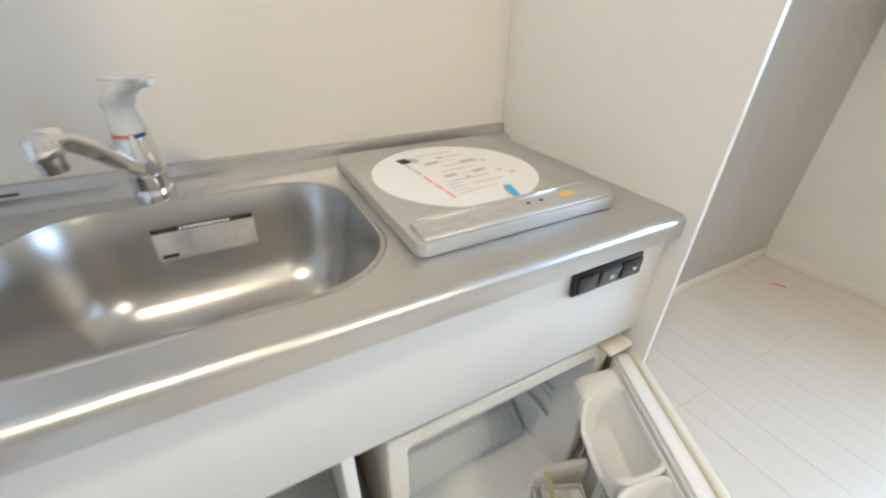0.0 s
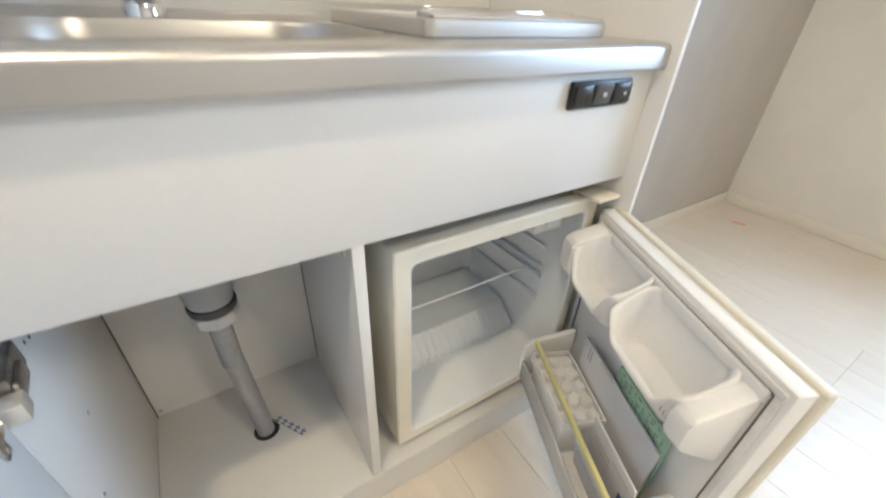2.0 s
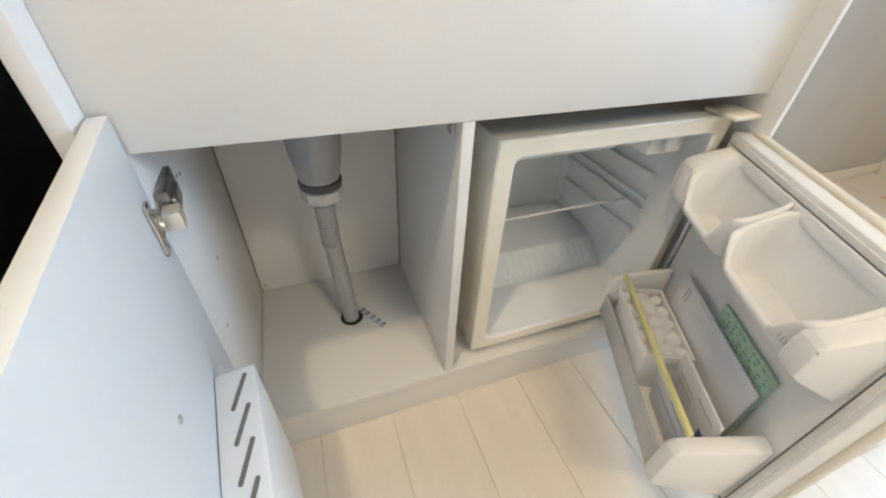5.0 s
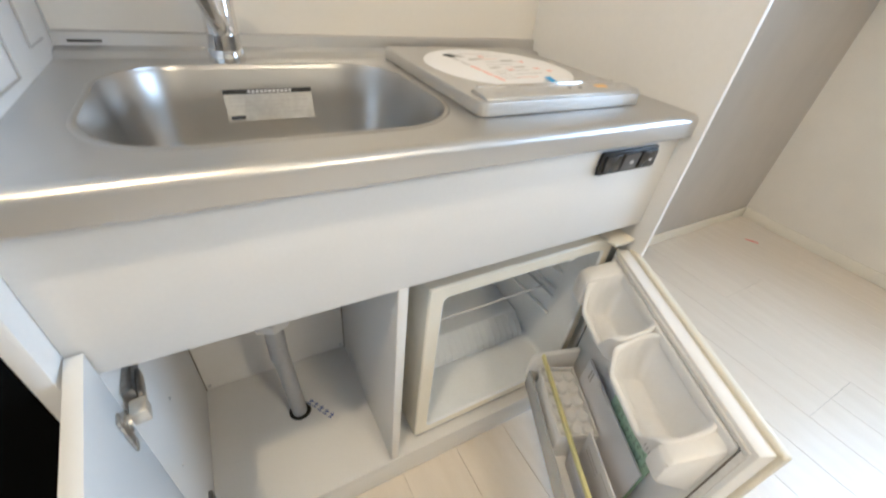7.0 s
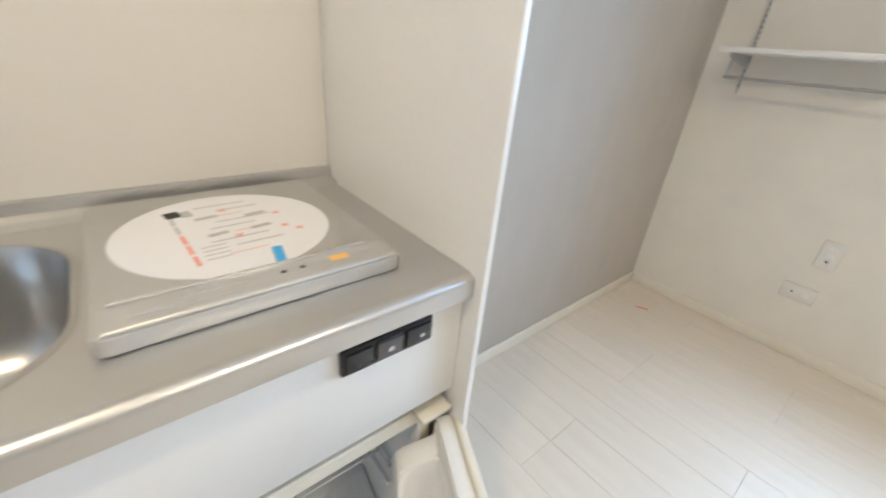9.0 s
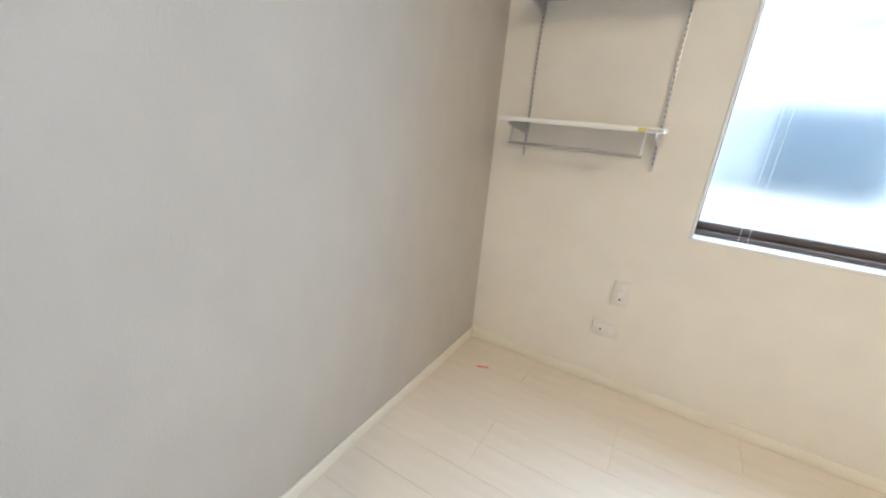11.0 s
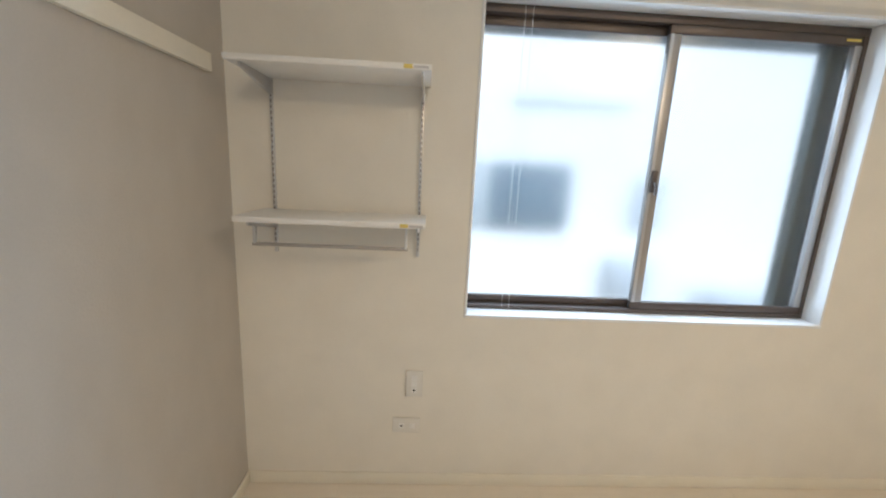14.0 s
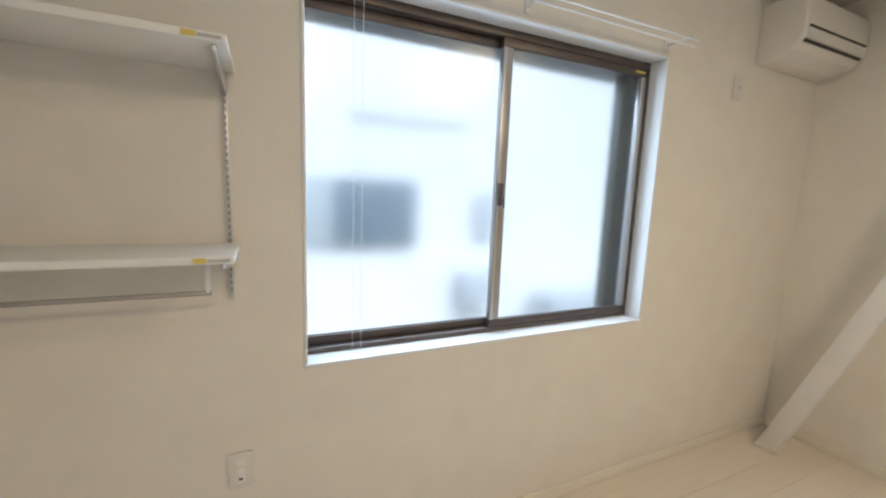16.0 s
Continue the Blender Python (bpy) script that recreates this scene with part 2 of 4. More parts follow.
def part(name, bm, mat, parent=None, label="", smooth=True, recalc=False):
    if recalc:
        bmesh.ops.recalc_face_normals(bm, faces=bm.faces[:])
    mesh = bpy.data.meshes.new(name)
    bm.to_mesh(mesh)
    bm.free()
    if smooth:
        mesh.shade_smooth()
        mesh.set_sharp_from_angle(angle=radians(35))
    mesh.materials.append(mat)
    ob = new(name, mesh)
    if parent is not None:
        ob.parent = parent
    return tagged(ob, label)


def thing(name, label, category, at=(0, 0, 0), group="", kind=""):
    """An Empty at the thing's base; parts are given in world metres."""
    ob = tagged(new(name), label, category, group, kind)
    ob.empty_display_size = 0.05
    ob.location = at
    return ob


def under(ob, *parts):
    """Parts built in world metres come under a thing that stands elsewhere."""
    for p in parts:
        p.parent = ob
        p.matrix_parent_inverse = Matrix.Translation(ob.location).inverted()
    return ob


def structure(name, bm, mat, label="", category="", parent=None, **kw):
    return tagged(part(name, bm, mat, parent, **kw), label, category, kind="structure")


# ---- the room ----
XW, YG, YE, XB, ZC = 2.625, 0.93, -2.82, -1.3, 2.5
WY0, WY1, WZ0, WZ1 = -1.56, 0.005, 0.81, 2.05
structure("wall_north", box(XB - 0.12, XW + 0.16, YG, YG + 0.12, 0, ZC), WALLPAPER, "white wallpapered wall behind the kitchen", "wall")
structure("wall_north_grey", box(0.7815, XW, YG - 0.004, YG - 0.0005, 0, ZC), GREY_PAPER, "grey textured accent wallpaper beside the kitchen", "wall")
wall = box(XW, XW + 0.16, YE - 0.12, WY0, 0, ZC)
box(XW, XW + 0.16, WY1, YG, 0, ZC, bm=wall)
box(XW, XW + 0.16, WY0, WY1, 0, WZ0, bm=wall)
box(XW, XW + 0.16, WY0, WY1, WZ1, ZC, bm=wall)
structure("wall_east", wall, WALLPAPER, "white wallpapered wall with the sliding window", "wall")
structure("wall_south", box(XB - 0.12, XW, YE - 0.12, YE, 0, ZC), WALLPAPER, "white wallpapered end wall", "wall")
# unseen wall closing the room; its beige is picked for the light it bounces
structure("wall_west", box(XB - 0.12, XB, YE, YG, 0, ZC), BOUNCE_WALL, "unseen beige closing wall toned for bounce light", "wall")
structure("ceiling", box(XB - 0.12, XW + 0.16, YE - 0.12, YG + 0.12, ZC, ZC + 0.1), WALLPAPER, "white papered ceiling", "ceiling")
# entrance floor coloured black for missing light, also darkens the steel lip's reflection
structure("floor_entrance", box(XB, -0.196, -0.46, YG, -0.0025, 0.001), UNLIT_BLACK, "floor blackened for the unlit entrance", "floor")
floor = structure("floor", box(XB - 0.12, XW + 0.16, YE - 0.12, YG + 0.12, -0.1, -0.003), FLOOR_GAP, "whitewashed wood plank floor", "floor")


def baseboard(x0, x1, y0, y1):
    structure("baseboard", box(x0, x1, y0, y1, 0, 0.058, 0.002), BASE, "cream painted baseboard", "baseboard")


baseboard(0.7815, XW, YG - 0.013, YG - 0.005)
baseboard(XW - 0.009, XW - 0.0005, YE, YG - 0.014)
baseboard(XB + 0.001, XW - 0.01, YE + 0.0005, YE + 0.009)
structure("trim", box(0.80, 2.505, YG - 0.024, YG - 0.005, 1.695, 1.752, 0.003), BASE, "cream picture rail on the grey wall", "trim")

# end boards of the kitchen
structure("wall_panel_1", box(0.7705, 0.7810, 0.432, YG, 0, ZC, 0.0015), PANEL, "white board closing the kitchen's end", "panel")
structure("wall_panel_2", box(-0.1655, -0.1475, 0.432, YG, 0, ZC, 0.0015), PANEL, "white board closing the kitchen's end", "panel")
structure("wall_panel_3", box(-0.147, 0.770, YG - 0.0045, YG - 0.0005, 0.86, ZC), SPLASH, "glossy cream splashback panel behind the sink", "panel")

# ---- window ----
window = tagged(thing("window_1", "white sliding window with brown aluminium frame and frosted panes", "window", kind="structure"))
FX = 2.705
sill = box(XW - 0.005, FX + 0.07, WY0 + 0.0005, WY1 - 0.0005, WZ0 + 0.0006, WZ0 + 0.014, 0.002)
part("window_sill", sill, REVEAL, window, "white window sill")
for a, b in ((WY0 + 0.0006, WY0 + 0.012), (WY1 - 0.012, WY1 - 0.0006)):
    part("window_reveal", box(XW - 0.004, FX + 0.07, a, b, WZ0 + 0.0145, WZ1 - 0.0005, 0.002), REVEAL, window, "white window lining")
part("window_reveal", box(XW - 0.004, FX + 0.07, WY0 + 0.012, WY1 - 0.012, WZ1 - 0.012, WZ1 - 0.0006, 0.002), REVEAL, window, "white window lining")
fy0, fy1, fz0, fz1 = WY0 + 0.012, WY1 - 0.012, WZ0 + 0.0145, WZ1 - 0.012
for n, a in enumerate(((fy0, fy1, fz0, fz0 + 0.018), (fy0, fy1, fz1 - 0.03, fz1), (fy0, fy0 + 0.016, fz0 + 0.018, fz1 - 0.03), (fy1 - 0.004, fy1, fz0 + 0.018, fz1 - 0.03))):
    part("window_frame", box(FX, FX + 0.068, *a, 0.002), BRONZE, window, "brown aluminium window frame")


def sash(name, y0, y1, x, lock):
    z0, z1 = fz0 + 0.0185, fz1 - 0.0305
    s = part(name, box(x, x + 0.026, y0, y1, z0, z0 + 0.032, 0.002), BRONZE, window, "brown aluminium sash")
    part("sash_top_rail", box(x, x + 0.026, y0, y1, z1 - 0.034, z1, 0.002), BRONZE, s)
    part("sash_stile", box(x, x + 0.026, y0, y0 + 0.03, z0 + 0.0325, z1 - 0.0345, 0.002), BRONZE if lock else ALU, s)
    e = 0.006 if lock else 0.046
    part("sash_stile", box(x, x + 0.026, y1 - e, y1, z0 + 0.0325, z1 - 0.0345, 0.002), BRONZE if lock else BRONZE_PALE, s)
    if not lock:
        part("stile_strip", box(x - 0.003, x - 0.0004, y1 - 0.016, y1 - 0.002, z0 + 0.0325, z1 - 0.0345, 0.001), ALU, s, "bright aluminium strip")
    pane = part("pane", box(x + 0.010, x + 0.015, y0 + 0.03, y1 - e, z0 + 0.032, z1 - 0.034), FROSTED, s, "frosted glass pane", smooth=False)
    pane.visible_shadow = False
    return s


ymid = -0.775
sash("sash_outer", ymid - 0.03, fy1 - 0.0045, FX + 0.036, True)
s = sash("sash_inner", fy0 + 0.0165, ymid + 0.030, FX + 0.004, False)
lock = box(FX - 0.014, FX + 0.003, ymid + 0.004, ymid + 0.026, 1.36, 1.45, 0.004)
tube([(FX - 0.02, ymid + 0.016, 1.40), (FX - 0.035, ymid + 0.016, 1.385), (FX - 0.035, ymid + 0.016, 1.35)], 0.005, bm=lock)
part("crescent_lock", lock, BRONZE, s, "dark crescent lock")
part("sash_label", box(FX + 0.0015, FX + 0.0035, fy0 + 0.03, fy0 + 0.09, fz1 - 0.052, fz1 - 0.042), YELLOW, s, "small yellow sticker")
# cords by the frame's corner
cord = thing("blind_cord", "two thin white cords hanging at the window", "cord")
part("cord", tube([(FX - 0.02, -0.165, fz1 + 0.0), (FX - 0.02, -0.165, 0.79 + 0.025)], 0.0008, n=6, smooth=0), REVEAL, cord)
part("cord", tube([(FX - 0.02, -0.195, fz1 + 0.0), (FX - 0.02, -0.195, 0.79 + 0.03)], 0.0008, n=6, smooth=0), REVEAL, cord)

# curtain rail over the window
rail = thing("curtain_rail", "white double curtain rail above the window", "curtain rail")
part("rail", tube([(2.555, 0.10, 2.080), (2.555, -1.625, 2.080)], 0.0045, smooth=0), REVEAL, rail)
part("rail", tube([(2.505, 0.10, 2.080), (2.505, -1.575, 2.080)], 0.0045, smooth=0), REVEAL, rail)
for y in (0.04, -0.78, -1.53):
    b = box(2.498, XW - 0.0005, y - 0.006, y + 0.006, 2.0846, 2.089)
    box(XW - 0.006, XW - 0.0005, y - 0.010, y + 0.010, 2.065, 2.11, 0.001, bm=b)
    part("bracket", b, REVEAL, rail)

# ---- outside ----
structure("ground", box(2.79, 60, -40, 40, -0.35, -0.25), ASPHALT, "pale concrete ground between the houses", "ground")
house = thing("neighbour_house", "pale rendered neighbouring house with a shuttered window", "house")
part("wall", box(5.5, 5.8, -9, 7, -0.25, 5.2), OUT_WALL, house, "pale rendered wall")
w = part("window", box(5.44, 5.499, -1.42, -0.52, 0.80, 1.52, 0.01), OUT_DARK, house, "blue-grey window")
part("pane", box(5.45, 5.499, -0.515, -0.16, 0.80, 1.52, 0.01), OUT_PALE, w, "pale curtained pane")
part("window", box(5.44, 5.499, -2.50, -2.16, 0.85, 1.42, 0.01), OUT_GREY, house, "small grey window")
part("step", box(5.05, 5.499, -5.2, -3.1, -0.25, 0.16, 0.02), OUT_GREY, house, "low grey garden wall")
part("eave", box(5.45, 5.499, -2.00, -0.70, 2.165, 2.200, 0.006), OUT_GREY, house, "grey metal canopy")
part("roof", prism([(5.1, 5.2), (8, 6.4), (8, 6.5), (5.1, 5.3)], "y", -9.2, 7.2), OUT_GREY, house)
part("meter_box", box(5.30, 5.499, -2.42, -1.95, 0.05, 0.50, 0.03), OUT_GREY, house)
box_out = thing("shutter_box", "dark shutter housing outside the window", "shutter housing")
part("housing", box(2.80, 2.96, WY0 - 0.05, WY1 + 0.05, 2.006, 2.16, 0.006), SHUTTER_BOX, box_out)
part("guide", box(2.80, 2.86, WY0 - 0.03, WY0 + 0.070, 0.74, 2.005, 0.004), SHUTTER_BOX, box_out)
part("guide", box(2.80, 2.86, WY1 - 0.005, WY1 + 0.04, 0.74, 2.005, 0.004), SHUTTER_BOX, box_out)

# ---- wall shelf unit ----
shelf = thing("wall_shelf", "white two-tier wall shelf on steel uprights with hanging rod", "shelf")
for y in (0.205, 0.760):
    up = box(XW - 0.012, XW - 0.0005, y - 0.006, y + 0.006, 1.065, 1.72, 0.001)
    u = part("upright", up, ALU, shelf, "slotted steel upright")
    for k in range(30):
        part("slot", box(XW - 0.0135, XW - 0.0121, y - 0.002, y + 0.002, 1.09 + k * 0.0205, 1.102 + k * 0.0205), SLOT, u, smooth=False)
for z in (1.705, 1.217):
    b = part("board", box(2.355, XW - 0.014, 0.178, 0.800, z, z + 0.018, 0.002), EDGE, shelf, "white shelf board")
    part("sticker", box(2.3535, 2.3549, 0.235, 0.262, z + 0.003, z + 0.015), YELLOW, b, "yellow sticker")
    part("sticker_text", box(2.3535, 2.3549, 0.262 - 0.075, 0.233, z + 0.005, z + 0.012), GREY_INK, b)
    for y in (0.205, 0.760):
        br = prism([(XW - 0.0125, z - 0.055), (XW - 0.0125, z - 0.0005), (2.375, z - 0.0005), (2.375, z - 0.014)], "y", y - 0.004, y + 0.004, 0.001)
        part("bracket", br, ALU, shelf, "steel shelf bracket")
part("rod", tube([(2.45, 0.238, 1.128), (2.45, 0.778, 1.128)], 0.0065, smooth=0), BRONZE_PALE, shelf, "dull brown steel hanging rod")
for y in (0.245, 0.770):
    h = box(2.441, 2.459, y - 0.004, y + 0.004, 1.130, 1.2165, 0.001)
    part("rod_holder", h, REVEAL if y < 0.5 else ALU, shelf)

# ---- outlets ----


def outlet(name, y, z, w, h, sockets, label):
    """A wall plate with raised inserts; an insert with a width of dark opening shows it."""
    o = thing(name, label, "outlet", (XW, y, z))
    ps = [part("plate", box(XW - 0.009, XW - 0.0005, y - w / 2, y + w / 2, z - h / 2, z + h / 2, 0.003), OUTLET)]
    for sy, sz, hole in sockets:
        ps.append(part("insert", box(XW - 0.0115, XW - 0.0092, y + sy - 0.0125, y + sy + 0.0125, z + sz - 0.0125, z + sz + 0.0125, 0.001), EDGE))
        if hole:
            ps.append(part("opening", box(XW - 0.0120, XW - 0.0116, y + sy - hole / 2, y + sy + hole / 2, z + sz - 0.004, z + sz + 0.004), INK, smooth=False))
    return under(o, *ps)


outlet("wall_outlet", 0.200, 0.503, 0.072, 0.12, [(0, 0.028, 0.0), (0, 0.0, 0.0), (0, -0.028, 0.011)], "white double outlet on the window wall")
outlet("wall_outlet", 0.228, 0.302, 0.12, 0.072, [(0.022, 0, 0.008), (-0.024, 0, 0.0)], "white aerial and network outlet near the floor")
outlet("wall_outlet", -2.075, 1.985, 0.072, 0.12, [(0, 0.0, 0.009)], "white outlet for the air conditioner")

# ---- air conditioner ----
ac = thing("air_conditioner", "white wall-mounted air conditioner near the corner", "air conditioner")
prof = [(XW - 0.001, 2.112), (XW - 0.001, 2.395), (2.462, 2.395), (2.434, 2.378), (2.430, 2.240), (2.438, 2.196), (2.475, 2.152), (2.545, 2.120)]
part("body", prism(prof, "y", -2.81, -2.20, 0.004), AC_WHITE, ac, "warm white curved housing")
part("louver", prism([(2.4265, 2.238), (2.4345, 2.198), (2.4375, 2.1995), (2.4295, 2.240)], "y", -2.79, -2.22), AC_WHITE, ac)
part("air_slot", prism([(2.4370, 2.1900), (2.4465, 2.1785), (2.4500, 2.1820), (2.4405, 2.1935)], "y", -2.78, -2.23), DARK_SLOT, ac, "dark air outlet")
part("air_slot", prism([(2.4262, 2.246), (2.4302, 2.242), (2.4302, 2.250), (2.4268, 2.252)], "y", -2.78, -2.23), DARK_SLOT, ac)

# ---- loft ladder ----
ladder = thing("loft_ladder_stringer", "white sloping ladder stringer standing on the floor", "ladder")
part("stringer", prism([(2.394, 0.030), (2.494, 0.030), (1.61, 2.5), (1.52, 2.5)], "y", -2.53, -2.49, 0.003), EDGE, ladder)

# floor mark
part("foot_cap", prism([(2.400, 0.0005), (2.510, 0.0005), (2.500, 0.030), (2.390, 0.030)], "y", -2.533, -2.487, 0.002), OUTLET, ladder, "ivory foot cap")
mark = thing("tape_mark", "short strip of red tape on the floor", "tape")
part("tape", join(None, box(-0.03, 0.03, -0.005, 0.005, 0.0005, 0.0012), pose(2.385, 0.733, 0, 0, 0, -64)), RED_MARK, mark, smooth=False)

# ---- kitchen unit ----
KX0, KX1, KF, KB = -0.147, 0.770, 0.466, 0.925
SX0, SX1, SY0, SY1, SR = -0.088, 0.346, 0.508, 0.838, 0.105
ZT = 0.87
counter = thing("kitchen_counter", "brushed stainless steel kitchen worktop with a sink", "worktop")


def counter_top():
    bm = bmesh.new()
    x0, x1, y0, y1 = KX0, KX1, 0.462, 0.880
    hole = rounded(SX0, SX1, SY0, SY1, SR, 14)
    cx, cy = (SX0 + SX1) / 2, (SY0 + SY1) / 2
    outer = []
    for px, py in hole:
        dx, dy = px - cx, py - cy
        k = min(((x1 if dx > 0 else x0) - cx) / dx if abs(dx) > 1e-6 else 1e9, ((y1 if dy > 0 else y0) - cy) / dy if abs(dy) > 1e-6 else 1e9)
        outer.append([cx + dx * k, cy + dy * k])
    for corner in ((x0, y0), (x1, y0), (x1, y1), (x0, y1)):
        i = min(range(len(outer)), key=lambda j: (outer[j][0] - corner[0]) ** 2 + (outer[j][1] - corner[1]) ** 2)
        outer[i] = list(corner)
    vo = [bm.verts.new((px, py, ZT)) for px, py in outer]
    vi = [bm.verts.new((px, py, ZT)) for px, py in hole]
    k = len(hole)
    for i in range(k):
        j = (i + 1) % k
        if (vo[i].co - vo[j].co).length > 1e-6:
            bm.faces.new((vo[i], vo[j], vi[j], vi[i]))
    # front roll and lip, back step and upstand
    front = [(0.462, ZT)] + [(0.462 - 0.014 * math.sin(radians(a)), ZT - 0.012 + 0.012 * math.cos(radians(a))) for a in (20, 40, 60, 75, 90)] + [(0.448, 0.834), (0.451, 0.831), (0.4645, 0.831)]
    back = [(0.880, ZT), (0.884, ZT + 0.0012), (0.890, ZT + 0.0065), (0.896, ZT + 0.009), (0.909, ZT + 0.010), (0.913, ZT + 0.012), (0.9150, ZT + 0.030), (0.9175, ZT + 0.0315), (0.9248, ZT + 0.0315)]
    for prof in (front, back):
        rows = [[bm.verts.new((x, y, z)) for y, z in prof] for x in (KX0, KX1)]
        for i in range(len(prof) - 1):
            bm.faces.new((rows[0][i], rows[1][i], rows[1][i + 1], rows[0][i + 1]))
    bmesh.ops.remove_doubles(bm, verts=bm.verts[:], dist=1e-5)
    bmesh.ops.recalc_face_normals(bm, faces=bm.faces[:])
    if sum(f.normal.z for f in bm.faces) < 0:
        bmesh.ops.reverse_faces(bm, faces=bm.faces[:])
    return bm


part("top", counter_top(), STEEL, counter, "brushed stainless steel top")


def bowl():
    bm = bmesh.new()
    rings = []
    depth = [(0.0, 0.0), (0.003, -0.0015), (0.0055, -0.007), (0.012, -0.055), (0.020, -0.106), (0.027, -0.130), (0.038, -0.149), (0.054, -0.163), (0.076, -0.1725), (0.105, -0.1765)]
    for inset, z in depth:
        r = max(0.02, SR - inset * 0.9)
        rings.append([bm.verts.new((px, py, ZT + z)) for px, py in rounded(SX0 + inset, SX1 - inset, SY0 + inset, SY1 - inset, r, 14)])
    for a, b in zip(rings, rings[1:]):
        for i in range(len(a)):
            j = (i + 1) % len(a)
            bm.faces.new((a[i], a[j], b[j], b[i]))
    bm.faces.new(rings[-1])
    bmesh.ops.recalc_face_normals(bm, faces=bm.faces[:])
    if rings[-1][0].link_faces[0].normal.z < 0:
        bmesh.ops.reverse_faces(bm, faces=bm.faces[:])
    return bm


sink = part("sink_bowl", bowl(), STEEL_BOWL, counter, "satin stainless steel sink bowl")
rim = bmesh.new()
ra = [[rim.verts.new((px, py, ZT + h)) for px, py in rounded(SX0 - d, SX1 + d, SY0 - d, SY1 + d, SR + d, 14)] for d, h in ((0.0055, 0.0001), (0.0030, 0.0014), (0.0, 0.0017), (-0.0025, 0.0008), (-0.0035, -0.003))]
for a, b in zip(ra, ra[1:]):
    for i in range(len(a)):
        j = (i + 1) % len(a)
        rim.faces.new((a[i], a[j], b[j], b[i]))
part("rim", rim, STEEL_BOWL, sink, "bright rolled rim", recalc=True)
part("drain_strainer", turned([(0.055, 0.0), (0.055, 0.004), (0.045, 0.006), (0.018, 0.006), (0.014, 0.012), (0.0, 0.013)], (0.055, 0.672, ZT - 0.1762)), STEEL, sink, "steel drain cover")

# maker's plate, kept as plain bars
plate = part("name_plate", join(None, box(-0.030, 0.030, -0.0005, 0.0005, -0.0055, 0.0055), pose(-0.108, 0.9135, 0.8885, -9)), ALU, counter, "small silver plate")
part("plate_mark", join(None, box(-0.021, 0.021, -0.0003, 0.0003, -0.002, 0.002), pose(-0.108, 0.9126, 0.8885, -9)), INK, plate)

# sticker inside the sink
sticker = thing("sink_sticker", "white instruction sticker with black header inside the sink", "sticker")
SM = pose(0.131, 0.8205, 0.812, -14)


def on(m, mat, x0, x1, z0, z1, name, parent, d=0.0, label="", thick=0.0004):
    return part(name, join(None, box(x0, x1, -d - thick, -d, z0, z1), m), mat, parent, label, smooth=False)


sheet = on(SM, SILVER_FILM, -0.071, 0.071, -0.028, 0.022, "sheet", sticker)
on(SM, INK, -0.071, 0.071, 0.0155, 0.0225, "header", sheet, 0.0005, "black header bar")
for i in range(11):
    on(SM, PAPER, -0.034 + i * 0.0066, -0.029 + i * 0.0066, 0.017, 0.021, "letter", sheet, 0.001)
for i, (a, b) in enumerate(((-0.066, 0.06), (-0.066, 0.064), (-0.064, 0.02), (-0.02, 0.062), (-0.02, 0.05))):
    on(SM, GREY_INK, a, b, 0.0095 - i * 0.0065, 0.0110 - i * 0.0065, "text_line", sheet, 0.0005)
on(SM, INK, -0.066, -0.044, -0.0245, -0.0185, "text_block", sheet, 0.0006)

# ---- faucet ----
faucet = thing("faucet", "chrome single-lever kitchen faucet with milky plastic lever", "faucet", (0.082, 0.862, ZT))
fx, fy = 0.080, 0.864
LEAN = Matrix.Translation((fx, fy, ZT + 0.015)) @ pose(0, 0, 0, 9, 0, 0) @ Matrix.Translation((-fx, -fy, -ZT - 0.015))
ps = [part("base", turned([(0.028, 0.0), (0.028, 0.010), (0.0265, 0.016), (0.025, 0.020)], (fx, fy, ZT)), CHROME),
      part("body", join(None, turned([(0.0245, 0.016), (0.0240, 0.045), (0.0247, 0.046), (0.0240, 0.048), (0.0230, 0.104), (0.0210, 0.108)], (fx, fy, ZT)), LEAN), CHROME),
      part("neck", join(None, turned([(0.0205, 0.1085), (0.0185, 0.124), (0.0165, 0.134), (0.019, 0.150), (0.012, 0.158)], (fx, fy, ZT)), LEAN), LEVER, None, "milky clear lever base"),
      part("spout", tube([(fx - 0.002, fy - 0.014, ZT + 0.046), (0.056, 0.736, ZT + 0.118), (0.045, 0.706, ZT + 0.136), (0.0375, 0.690, ZT + 0.138), (0.0360, 0.686, ZT + 0.132)], 0.011, n=18, smooth=6, radii=(0.0115, 0.0125)), CHROME),
      part("aerator", join(None, turned([(0.0, 0.0), (0.0125, 0.0), (0.0135, 0.003), (0.0135, 0.014), (0.0145, 0.0155), (0.0145, 0.025), (0.0130, 0.034), (0.006, 0.037)], (0, 0, 0)), pose(0.0360, 0.684, ZT + 0.109, 6, 0, 0)), CHROME)]
lever = tube([(fx + 0.003, fy - 0.020, ZT + 0.148), (fx + 0.012, fy - 0.032, ZT + 0.160), (fx + 0.032, fy - 0.062, ZT + 0.170), (fx + 0.052, fy - 0.092, ZT + 0.174)], 0.01, n=14, radii=(0.018, 0.0035))
ps.append(part("lever", lever, LEVER, None, "milky clear plastic lever"))
ps.append(part("lever_blade", join(None, box(-0.012, 0.012, -0.044, 0.018, -0.0016, 0.0016, 0.0012), pose(fx + 0.036, fy - 0.066, ZT + 0.1790, -4, 0, -34)), LEVER))
